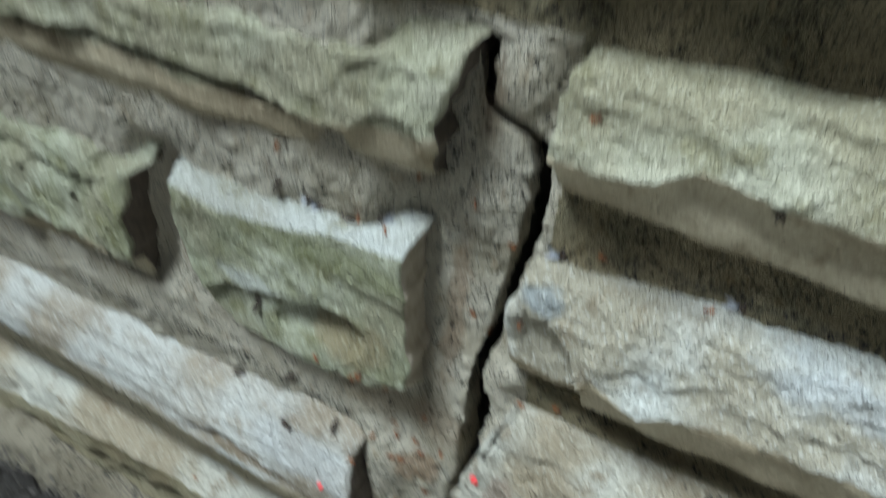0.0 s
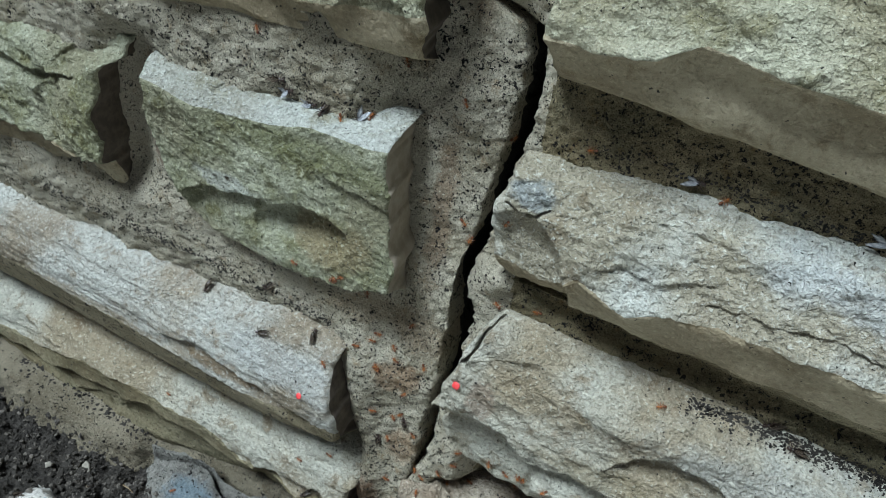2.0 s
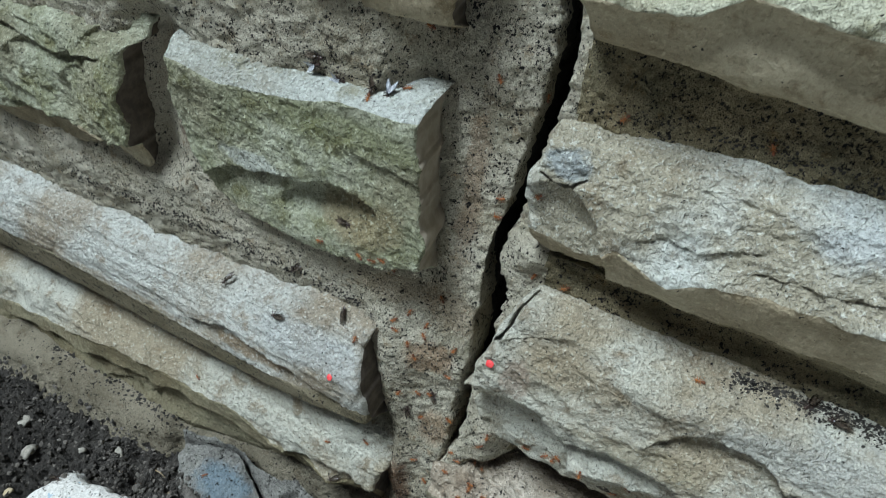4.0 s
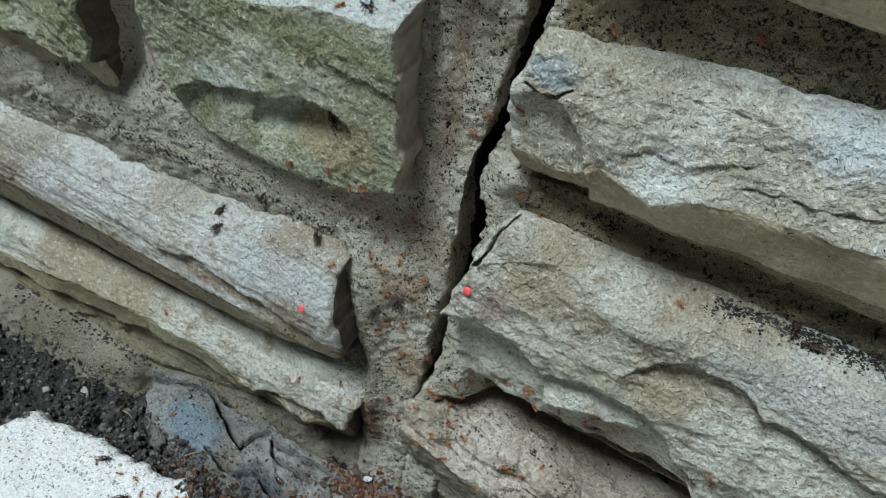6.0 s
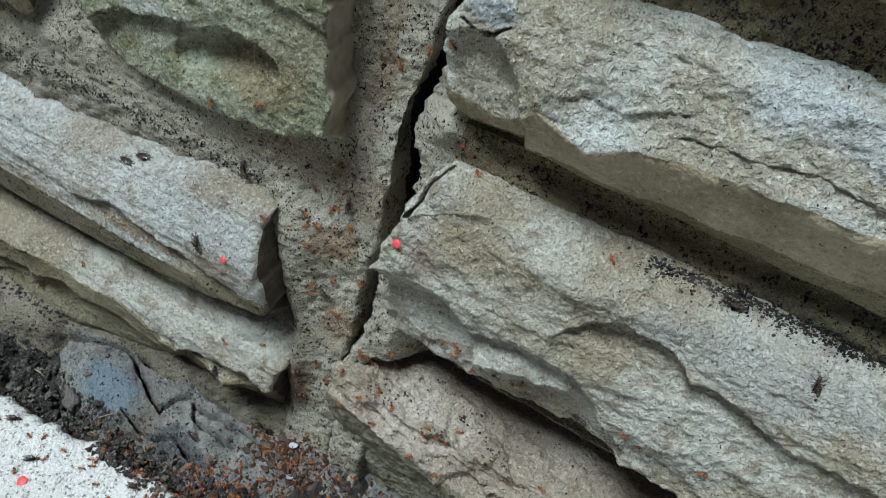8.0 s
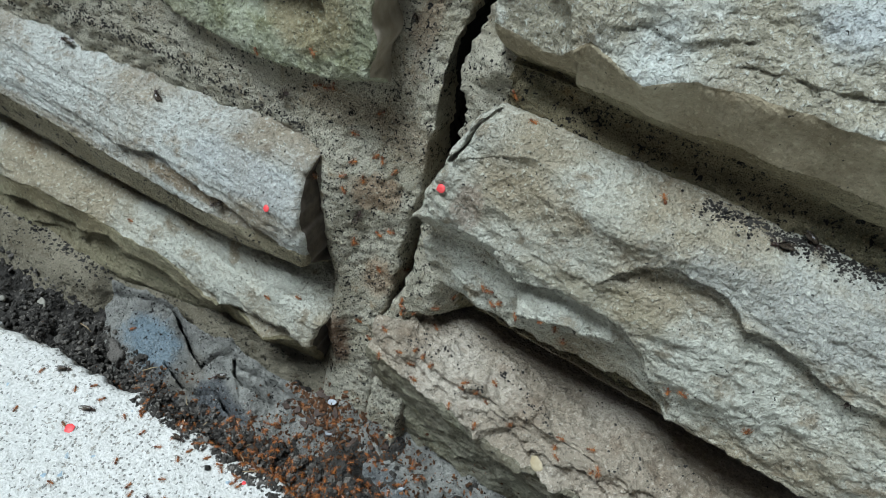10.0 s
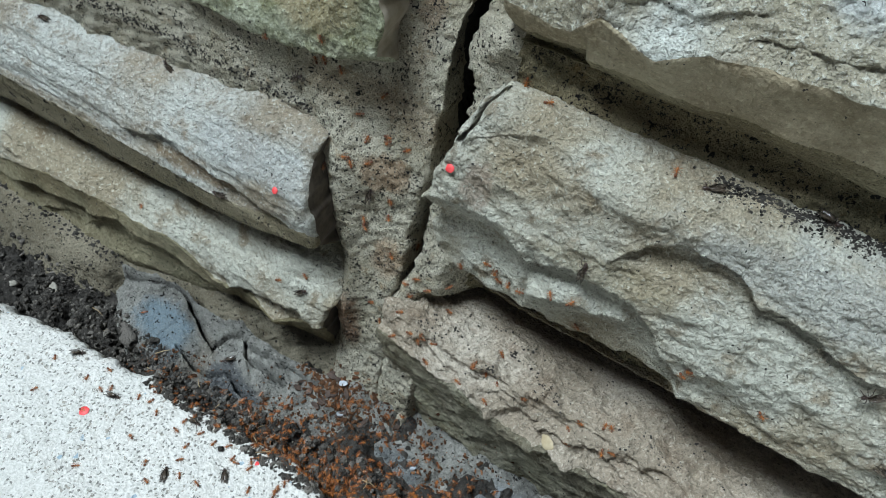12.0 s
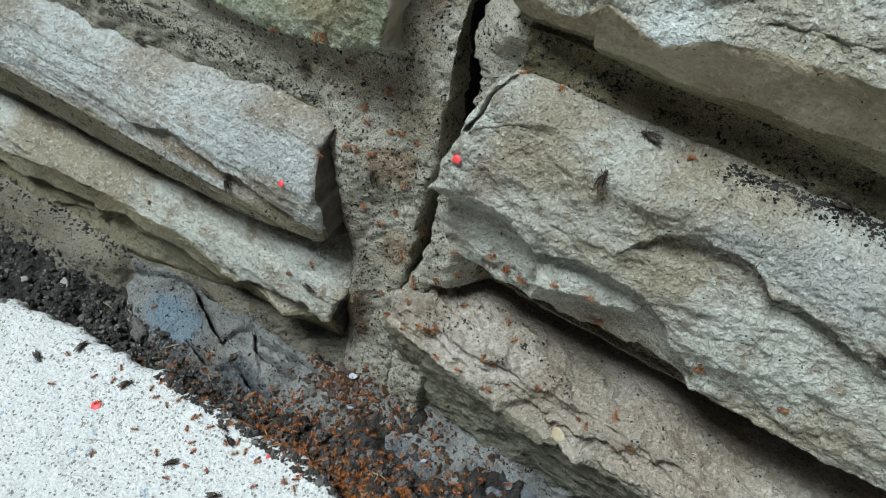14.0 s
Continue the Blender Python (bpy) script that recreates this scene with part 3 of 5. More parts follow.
def lips(Z):
    k = np.array(sorted(CRACK))
    jag = 0.0010 * fbm(0, Z * 130, 0, 2, 77) + 0.0007 * fbm(0, Z * 600, 0, 3, 78)
    width = np.interp(Z, k[:, 0], k[:, 2]) * 1.28
    xl = np.interp(Z, k[:, 0], k[:, 1]) + jag - 0.16 * width
    return xl, xl + width * (1 + 0.12 * fbm(0, Z * 210, 3, 3, 79))


def middle(Z):
    """The lips without their small jags."""
    k = np.array(sorted(CRACK))
    lean = np.interp(Z, [-0.15, 0.09, 0.15, 0.3, 0.38, 0.43, 1.1], [-0.004, -0.004, 0.0, 0.014, 0.012, -0.006, -0.02])
    return lean, lean + np.interp(Z, k[:, 0], k[:, 2])


def mortar_depth(X, Z):
    """How far back the mortar lies."""
    strip = 0.018 - 0.13 * np.clip(0.27 - Z, 0, 0.22)
    left = np.interp(Z, [0.12, 0.19, 0.215, 0.24, 0.30, 0.345], [0.005, 0.001, 0.003, 0.007, 0.004, 0.001])
    joints = np.where(X < 0, left + 0.010 * np.exp(-((Z - 0.098 - 0.08 * X) / 0.012) ** 2), 0.0185)
    blend = np.where(X < 0, smooth01((-0.030 - X) / 0.022), smooth01((X - 0.018) / 0.02) * smooth01((Z - 0.08) / 0.03))
    y = strip * (1 - blend) + joints * blend
    y = y + 0.0016 * fbm(X * 35, Z * 35, 1, 3, 90) + 0.0009 * fbm(X * 260, Z * 260, 1, 3, 91, 0.75)
    # the open joint and the sunk bed joints on the right
    y = y + 0.004 * np.exp(-((Z - 0.250) / 0.006) ** 2) * smooth01((X - 0.03) / 0.03)
    y = y + 0.012 * np.exp(-((X + 0.190 + (0.31 - Z) * 0.25) / 0.016) ** 2) * smooth01((Z - 0.215) / 0.02) * smooth01((0.335 - Z) / 0.02)
    y = y - 0.011 * np.exp(-((X + 0.042) / 0.016) ** 2 - ((Z - 0.155) / 0.035) ** 4)
    y = y + 0.014 * np.exp(-((Z - 0.097) / 0.008) ** 2) * smooth01((X - 0.006) / 0.012)
    # a smear of mortar that closes the end of the lowest block
    y = y - 0.009 * smooth01((-0.016 - X) / 0.02) * smooth01((X + 0.06) / 0.02) * np.exp(-((Z - 0.080) / 0.032) ** 2)
    # crumbs of mortar left beside the crack
    y = y - 0.006 * np.exp(-((X - 0.024) / 0.008) ** 2 - ((Z - 0.256) / 0.008) ** 2) - 0.005 * np.exp(-((X - 0.012) / 0.010) ** 2 - ((Z - 0.405) / 0.016) ** 2)
    y = y + 0.032 * smooth01((X - 0.018) / 0.012) * smooth01((0.104 - Z) / 0.02)
    # the foot swells out over the ground
    foot = smooth01((0.040 - Z) / 0.045)
    y = y - foot * (0.006 + 0.026 * smooth01((-0.03 - X) / 0.10) + 0.018 * smooth01((-0.16 - X) / 0.12))
    # a thin ledge of old plaster along the footing
    lip = 0.010 + 0.12 * np.clip(X + 0.26, 0, 0.06) + 0.0012 * fbm(X * 60, 0, 0, 3, 95)
    y = y + smooth01((-0.212 - X) / 0.01) * (0.009 * np.exp(-((Z - lip - 0.004) / 0.0035) ** 2) - 0.008 * smooth01((lip - Z) / 0.0015))
    return y - 0.02 * smooth01((0.0 - Z) / 0.05)


def mortar_sheet(side):
    zs = np.concatenate([np.arange(-0.06, 0.46, 0.0013), np.arange(0.46, 1.1, 0.02)])
    fine = np.concatenate([np.arange(0, 0.07, 0.0012), np.arange(0.07, 0.40, 0.0024), np.arange(0.42, 1.25, 0.05)])
    Z = np.repeat(zs[:, None], len(fine), 1)
    xl, xr = lips(Z)
    ml, mr = middle(Z)
    fade = np.exp(-fine[None, :] / 0.004)
    X = ml + (xl - ml) * fade - fine[None, :] if side < 0 else mr + (xr - mr) * fade + fine[None, :]
    Y = mortar_depth(X, Z) + 0.002 * np.exp(-fine[None, :] / 0.0018)
    P = np.stack([X, Y, Z], -1)
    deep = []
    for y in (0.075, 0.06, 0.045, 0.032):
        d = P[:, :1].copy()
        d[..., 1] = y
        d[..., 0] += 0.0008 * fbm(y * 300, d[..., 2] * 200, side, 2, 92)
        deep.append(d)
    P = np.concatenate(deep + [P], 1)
    if side < 0:
        P = P[:, ::-1]
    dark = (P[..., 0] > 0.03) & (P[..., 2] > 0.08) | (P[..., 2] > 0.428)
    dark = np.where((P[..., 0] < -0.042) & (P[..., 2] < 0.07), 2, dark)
    # deep crack walls take the soil colour to paint in the crack's shade
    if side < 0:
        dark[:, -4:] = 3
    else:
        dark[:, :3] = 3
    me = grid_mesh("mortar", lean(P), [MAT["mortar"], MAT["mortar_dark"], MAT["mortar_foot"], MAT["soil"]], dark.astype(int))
    remember(me, "wall")
    return part("mortar", me, wall, "sandy grey mortar with black pits" if side < 0 else "dark mossy mortar in deep joints")


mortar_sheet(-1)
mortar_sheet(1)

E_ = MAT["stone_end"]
# right of the crack, from the ground up
stone(wall, "brownish sandstone block at the foot of the wall",
      [[(-0.01, -0.02, -0.006), (0.30, -0.02, -0.006)],
       [(-0.01, 0.036, -0.010), (0.06, 0.030, -0.013), (0.30, 0.028, -0.013)],
       [(-0.01, 0.077, -0.018), (0.056, 0.075, -0.026), (0.09, 0.063, -0.027), (0.15, 0.067, -0.027), (0.30, 0.067, -0.027)],
       [(-0.01, 0.090, -0.012), (0.05, 0.091, -0.016), (0.30, 0.087, -0.016)],
       [(-0.01, 0.092, 0.010), (0.03, 0.095, 0.014), (0.09, 0.092, 0.018), (0.30, 0.088, 0.018)]],
      [(0.104, -0.005), (0.068, -0.008), (0.04, 0.001), (0.015, 0.008), (-0.02, 0.016)], [(0, 0.30), (0.1, 0.30)], 5, [MAT["stone_brown"], MAT["stone_brown"], MAT["stone_foot"]], strips=(2, 2),
      flakes=[([(0.06, 0.066), (0.085, 0.054), (0.11, 0.064), (0.15, 0.062), (0.20, 0.064)], 0.006, 0.02),
              ([(0.075, 0.078), (0.10, 0.074), (0.13, 0.080), (0.17, 0.074)], 0.0035, 0.010)],
      scoops=[(0.104, 0.066, 0.007, 0.007, 0.003), (0.075, 0.078, 0.009, 0.005, 0.002), (0.045, 0.076, 0.010, 0.005, 0.002), (0.135, 0.075, 0.012, 0.006, 0.003)], facet=0.0085, cell=(0.019, 0.012), lump=0.0022, rough=0.0018, layers=(0.0042, 40, 60))
stone(wall, "large sandstone block with chipped ledges across its face",
      [[(0.0, 0.120, 0.014), (0.08, 0.113, 0.014), (0.30, 0.108, 0.014)],
       [(0.0, 0.136, -0.006), (0.06, 0.138, -0.011), (0.13, 0.142, -0.0135), (0.30, 0.142, -0.014)],
       [(0.0, 0.180, -0.014), (0.06, 0.186, -0.0155), (0.15, 0.195, -0.0125), (0.30, 0.195, -0.012)],
       [(0.0, 0.224, -0.0085), (0.1, 0.226, -0.008), (0.16, 0.226, -0.004), (0.30, 0.226, -0.004)],
       [(0.0, 0.235, -0.001), (0.1, 0.233, 0.001), (0.30, 0.232, 0.002)],
       [(0.0, 0.241, 0.014), (0.1, 0.239, 0.018), (0.30, 0.235, 0.018)]],
      [(0.256, 0.032), (0.245, 0.029), (0.228, 0.0215), (0.206, 0.0165), (0.181, 0.0085), (0.174, 0.013), (0.147, 0.0105), (0.11, 0.012)], [(0, 0.30), (0.3, 0.30)],
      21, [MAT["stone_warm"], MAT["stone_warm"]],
      flakes=[([(0.053, 0.164), (0.058, 0.169), (0.062, 0.174), (0.068, 0.180), (0.078, 0.185), (0.085, 0.187), (0.095, 0.187), (0.106, 0.185), (0.114, 0.184), (0.122, 0.178), (0.130, 0.168)], 0.0085, 0.020),
              ([(0.094, 0.196), (0.100, 0.203), (0.104, 0.208), (0.110, 0.214), (0.119, 0.218), (0.127, 0.219), (0.135, 0.219), (0.140, 0.218), (0.147, 0.214), (0.154, 0.209), (0.161, 0.2095), (0.167, 0.209), (0.176, 0.207), (0.184, 0.203), (0.195, 0.199), (0.215, 0.200), (0.235, 0.193)], 0.0055, 0.027),
              ([(0.150, 0.196), (0.185, 0.193), (0.23, 0.200), (0.27, 0.19)], 0.004, 0.02)],
      chamfers=[([(0.006, 0.184), (0.013, 0.187), (0.021, 0.189), (0.030, 0.190), (0.041, 0.191), (0.050, 0.189), (0.058, 0.184), (0.064, 0.178), (0.070, 0.168)], 0.0014, 0.55, 0.0090),
                ([(0.036, 0.150), (0.044, 0.154), (0.050, 0.153), (0.056, 0.156), (0.064, 0.157), (0.081, 0.164), (0.089, 0.167), (0.101, 0.168), (0.111, 0.168), (0.122, 0.169), (0.134, 0.162), (0.150, 0.150)], 0.0040, 0.30, 0.008)],
      scoops=[(0.047, 0.220, 0.026, 0.012, 0.0030)],
      grooves=[([(0.034, 0.256), (0.0285, 0.236), (0.0225, 0.224), (0.0205, 0.218)], 0.0014, 0.007)], facet=0.0034, cell=(0.042, 0.024), lump=0.0012, rough=0.0014, step=0.0008, layers=(0.0020, 24, 50))
stone(wall, "pale sandstone block with a broken lower edge",
      [[(0.0, 0.262, 0.016), (0.2, 0.256, 0.016), (0.30, 0.252, 0.016)],
       [(0.0, 0.268, 0.005), (0.06, 0.270, 0.004), (0.30, 0.270, 0.006)],
       [(0.0, 0.282, -0.001), (0.042, 0.276, -0.001), (0.051, 0.277, -0.002), (0.057, 0.286, -0.005), (0.062, 0.291, -0.006), (0.068, 0.289, -0.007), (0.084, 0.285, -0.007), (0.092, 0.289, -0.007), (0.099, 0.293, -0.007), (0.125, 0.295, -0.006), (0.15, 0.297, -0.006), (0.30, 0.299, -0.006)],
       [(0.0, 0.312, -0.002), (0.1, 0.310, -0.001), (0.30, 0.312, -0.001)],
       [(0.0, 0.324, 0.004), (0.1, 0.327, 0.004), (0.30, 0.330, 0.004)],
       [(0.0, 0.329, 0.019), (0.1, 0.334, 0.019), (0.30, 0.337, 0.019)]],
      [(0.345, 0.0295), (0.335, 0.0275), (0.312, 0.0225), (0.292, 0.0195), (0.255, 0.0245)], [(0, 0.30), (0.4, 0.30)], 33, [MAT["stone_grey"], MAT["stone_grey"], MAT["stone_dirty_shaded"], MAT["stone_belly"]], strips=(2, 3),
      flakes=[([(0.098, 0.297), (0.108, 0.303), (0.13, 0.304), (0.15, 0.308), (0.17, 0.306), (0.23, 0.302)], 0.0018, 0.012),
              ([(0.066, 0.300), (0.078, 0.305), (0.090, 0.303), (0.100, 0.307), (0.112, 0.312)], 0.0014, 0.013)],
      chamfers=[([(0.012, 0.306), (0.022, 0.308), (0.030, 0.311), (0.038, 0.312), (0.044, 0.307), (0.050, 0.299), (0.054, 0.292), (0.060, 0.278)], 0.0020, 0.34, 0.0045)],
      scoops=[(0.036, 0.3185, 0.011, 0.005, -0.0036), (0.031, 0.327, 0.008, 0.005, -0.003)],
      grooves=[([(0.026, 0.3125), (0.036, 0.3105), (0.044, 0.3145)], 0.0012, 0.004)], facet=0.0038, cell=(0.034, 0.022), lump=0.0022, rough=0.0016, step=0.0008, layers=(0.0011, 26, 40))
stone(wall, "pale greenish sandstone block with an overhanging belly",
      [[(0.0, 0.369, 0.016), (0.07, 0.364, 0.016), (0.15, 0.357, 0.016), (0.30, 0.355, 0.016)],
       [(0.0, 0.374, 0.006), (0.07, 0.371, 0.006), (0.15, 0.364, 0.004), (0.30, 0.362, 0.004)],
       [(0.0, 0.383, -0.002), (0.066, 0.389, -0.006), (0.080, 0.400, -0.007), (0.13, 0.394, -0.007), (0.30, 0.394, -0.007)],
       [(0.0, 0.412, -0.001), (0.30, 0.416, -0.001)],
       [(0.0, 0.422, 0.004), (0.30, 0.428, 0.004)],
       [(0.0, 0.426, 0.018), (0.30, 0.431, 0.018)]],
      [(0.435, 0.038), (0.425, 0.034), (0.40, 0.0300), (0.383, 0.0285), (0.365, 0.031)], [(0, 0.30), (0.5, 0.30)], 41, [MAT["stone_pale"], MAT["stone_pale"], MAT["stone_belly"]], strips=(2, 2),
      flakes=[([(0.03, 0.386), (0.05, 0.388), (0.068, 0.392), (0.078, 0.400), (0.098, 0.397), (0.13, 0.393), (0.2, 0.394)], 0.004, 0.02)], facet=0.0045, cell=(0.045, 0.02), lump=0.002, rough=0.001)
# left of the crack
stone(wall, "low sandstone block with a wavy broken lower edge",
      [[(-0.47, -0.014, -0.036), (-0.22, -0.008, -0.030), (-0.16, -0.002, -0.014), (-0.02, 0.002, 0.004)],
       [(-0.47, -0.002, -0.036), (-0.22, 0.012, -0.032), (-0.16, 0.016, -0.022), (-0.02, 0.020, -0.004)],
       [(-0.47, 0.022, -0.031), (-0.40, 0.036, -0.031), (-0.325, 0.046, -0.031), (-0.278, 0.057, -0.031), (-0.234, 0.064, -0.031), (-0.2, 0.060, -0.030), (-0.157, 0.065, -0.030), (-0.139, 0.057, -0.030), (-0.125, 0.046, -0.029), (-0.096, 0.042, -0.029), (-0.078, 0.035, -0.028), (-0.045, 0.052, -0.024), (-0.02, 0.06, -0.02)],
       [(-0.47, 0.050, -0.022), (-0.36, 0.062, -0.022), (-0.2, 0.073, -0.022), (-0.09, 0.073, -0.022), (-0.02, 0.080, -0.018)],
       [(-0.47, 0.060, -0.008), (-0.36, 0.071, -0.008), (-0.2, 0.082, -0.010), (-0.02, 0.098, -0.010)],
       [(-0.47, 0.064, 0.014), (-0.36, 0.075, 0.014), (-0.2, 0.086, 0.014), (-0.02, 0.103, 0.012)]],
      [(0, -0.47), (0.1, -0.47)], [(0.105, -0.033), (0.085, -0.035), (0.057, -0.042), (0.03, -0.0435), (0.0, -0.046)], 51, [MAT["stone_warm"], E_, MAT["stone_dirty_shaded"]], strips=(2, 2),
      flakes=[([(-0.24, 0.040), (-0.205, 0.052), (-0.19, 0.047), (-0.16, 0.046), (-0.13, 0.036), (-0.11, 0.028)], 0.007, 0.03),
              ([(-0.118, 0.040), (-0.105, 0.052), (-0.09, 0.054), (-0.075, 0.056), (-0.060, 0.060), (-0.045, 0.050)], 0.006, 0.024),
              ([(-0.42, 0.020), (-0.36, 0.030), (-0.31, 0.036), (-0.27, 0.040), (-0.235, 0.046)], 0.008, 0.03), ([(-0.30, 0.012), (-0.26, 0.026), (-0.225, 0.036), (-0.19, 0.034), (-0.15, 0.030)], 0.006, 0.022)], facet=0.0045, cell=(0.04, 0.02), lump=0.0016, rough=0.0007)
stone(wall, "long layered sandstone block with fine split grain",
      [[(-0.47, 0.082, 0.006), (-0.2, 0.092, 0.006), (-0.03, 0.108, 0.006)],
       [(-0.47, 0.094, -0.019), (-0.2, 0.103, -0.0215), (-0.1, 0.110, -0.0235), (-0.03, 0.124, -0.023)],
       [(-0.47, 0.118, -0.022), (-0.3, 0.125, -0.024), (-0.19, 0.125, -0.0245), (-0.1, 0.125, -0.026), (-0.03, 0.134, -0.025)],
       [(-0.47, 0.136, -0.022), (-0.2, 0.145, -0.023), (-0.03, 0.160, -0.027)],
       [(-0.47, 0.152, -0.012), (-0.2, 0.164, -0.012), (-0.03, 0.182, -0.014)],
       [(-0.47, 0.160, 0.002), (-0.2, 0.172, 0.004), (-0.03, 0.191, 0.000)],
       [(-0.47, 0.162, 0.016), (-0.2, 0.175, 0.016), (-0.03, 0.195, 0.014)]],
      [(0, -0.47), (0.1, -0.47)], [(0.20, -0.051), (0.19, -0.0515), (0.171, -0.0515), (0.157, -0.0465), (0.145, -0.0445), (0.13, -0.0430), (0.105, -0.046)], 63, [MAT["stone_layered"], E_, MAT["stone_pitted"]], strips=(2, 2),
      flakes=[([(-0.19, 0.137), (-0.165, 0.143), (-0.150, 0.148), (-0.140, 0.149), (-0.128, 0.146), (-0.116, 0.143), (-0.100, 0.1415), (-0.085, 0.139), (-0.060, 0.133)], 0.0042, 0.015)], facet=0.0012, cell=(0.06, 0.012), strata=0.0004, lump=0.0012, rough=0.0010, step=0.0008, layers=(0.0008, 10, 90))
stone(wall, "rough jagged sandstone block green with algae",
      [[(-0.47, 0.196, 0.014), (-0.3, 0.200, 0.014), (-0.17, 0.214, 0.014)],
       [(-0.47, 0.226, -0.004), (-0.3, 0.232, -0.006), (-0.262, 0.238, -0.006), (-0.24, 0.234, -0.006), (-0.17, 0.246, -0.006)],
       [(-0.47, 0.270, -0.010), (-0.17, 0.275, -0.009)],
       [(-0.47, 0.298, -0.006), (-0.17, 0.302, -0.004)],
       [(-0.47, 0.310, 0.016), (-0.17, 0.321, 0.016)]],
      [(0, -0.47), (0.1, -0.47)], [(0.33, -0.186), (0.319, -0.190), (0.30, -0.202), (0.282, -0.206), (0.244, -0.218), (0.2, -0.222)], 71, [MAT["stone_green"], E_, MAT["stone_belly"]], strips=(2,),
      flakes=[([(-0.33, 0.236), (-0.29, 0.238), (-0.268, 0.243), (-0.255, 0.232), (-0.20, 0.246)], 0.006, 0.02),
              ([(-0.34, 0.288), (-0.30, 0.292), (-0.26, 0.286), (-0.22, 0.294)], 0.004, 0.012)],
      scoops=[(-0.245, 0.268, 0.02, 0.014, 0.005), (-0.29, 0.275, 0.018, 0.012, 0.005), (-0.225, 0.298, 0.016, 0.010, 0.004)], facet=0.0055, cell=(0.034, 0.024), lump=0.003, rough=0.0014)
stone(wall, "square sandstone block, green with algae, with scooped chips",
      [[(-0.18, 0.216, 0.014), (-0.1, 0.212, 0.012), (-0.05, 0.220, 0.010), (-0.02, 0.232, 0.010)],
       [(-0.18, 0.234, 0.0), (-0.138, 0.224, -0.003), (-0.085, 0.225, -0.005), (-0.045, 0.230, -0.006), (-0.02, 0.240, -0.007)],
       [(-0.18, 0.265, -0.004), (-0.1, 0.265, -0.007), (-0.02, 0.27, -0.009)],
       [(-0.18, 0.3101, -0.009), (-0.1545, 0.3101, -0.0095), (-0.1404, 0.3070, -0.0095), (-0.1153, 0.3072, -0.0095), (-0.0977, 0.3108, -0.0095), (-0.0876, 0.3126, -0.0095), (-0.0620, 0.3184, -0.0095), (-0.0441, 0.3183, -0.0095), (-0.0270, 0.3204, -0.0095), (-0.02, 0.3204, -0.009)],
       [(-0.18, 0.316, 0.000), (-0.10, 0.319, 0.000), (-0.02, 0.326, 0.000)],
       [(-0.18, 0.321, 0.016), (-0.1, 0.325, 0.016), (-0.02, 0.331, 0.016)]],
      [(0.325, -0.170), (0.303, -0.166), (0.288, -0.172), (0.259, -0.173), (0.236, -0.164), (0.21, -0.160)], [(0.33, -0.0215), (0.317, -0.0245), (0.28, -0.0225), (0.245, -0.0225), (0.21, -0.024)],
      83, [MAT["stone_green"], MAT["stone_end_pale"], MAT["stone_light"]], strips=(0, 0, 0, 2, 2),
      flakes=[([(-0.168, 0.238), (-0.160, 0.245), (-0.148, 0.252), (-0.138, 0.2585), (-0.131, 0.2595), (-0.122, 0.2585), (-0.111, 0.263), (-0.100, 0.2655), (-0.094, 0.2655)], 0.0050, 0.030),
              ([(-0.060, 0.296), (-0.045, 0.292), (-0.037, 0.293), (-0.022, 0.290)], 0.002, 0.012)],
      scoops=[(-0.077, 0.2515, 0.031, 0.0190, 0.0150), (-0.115, 0.3165, 0.010, 0.004, 0.003)], facet=0.0014, cell=(0.026, 0.017), lump=0.0012, rough=0.0011, end=0.0012, step=0.0008, layers=(0.0008, 40, 44))
stone(wall, "upper sandstone block with a rough sloping face",
      [[(-0.47, 0.344, 0.014), (-0.2, 0.350, 0.014), (0.0, 0.358, 0.014)],
       [(-0.47, 0.350, 0.002), (-0.14, 0.356, 0.000), (-0.02, 0.361, 0.000)],
       [(-0.47, 0.372, -0.008), (-0.2, 0.378, -0.010), (-0.1, 0.372, -0.010), (0.0, 0.384, -0.008)],
       [(-0.47, 0.402, -0.006), (-0.2, 0.406, -0.006), (0.0, 0.410, -0.006)],
       [(-0.47, 0.410, 0.016), (-0.2, 0.416, 0.016), (0.0, 0.424, 0.016)]],
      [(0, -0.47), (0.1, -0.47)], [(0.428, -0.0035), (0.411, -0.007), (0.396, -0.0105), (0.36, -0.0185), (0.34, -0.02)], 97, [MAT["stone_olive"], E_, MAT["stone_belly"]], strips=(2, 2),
      flakes=[([(-0.30, 0.380), (-0.2, 0.388), (-0.13, 0.384), (-0.08, 0.378), (-0.045, 0.372)], 0.007, 0.02)],
      scoops=[(-0.035, 0.376, 0.016, 0.012, 0.005), (-0.04, 0.398, 0.018, 0.012, 0.004)], facet=0.0042, cell=(0.040, 0.026), lump=0.003, rough=0.001)
# courses above the view
stone(wall, "upper sandstone block above the crack",
      [[(-0.47, 0.445, 0.014), (-0.02, 0.448, 0.014)], [(-0.47, 0.47, -0.006), (-0.02, 0.47, -0.006)], [(-0.47, 0.52, -0.006), (-0.02, 0.52, -0.006)], [(-0.47, 0.545, 0.016), (-0.02, 0.545, 0.016)]],
      [(0, -0.47), (1, -0.47)], [(0, -0.03), (1, -0.03)], 101, [MAT["stone_pale"], E_], step=0.004)
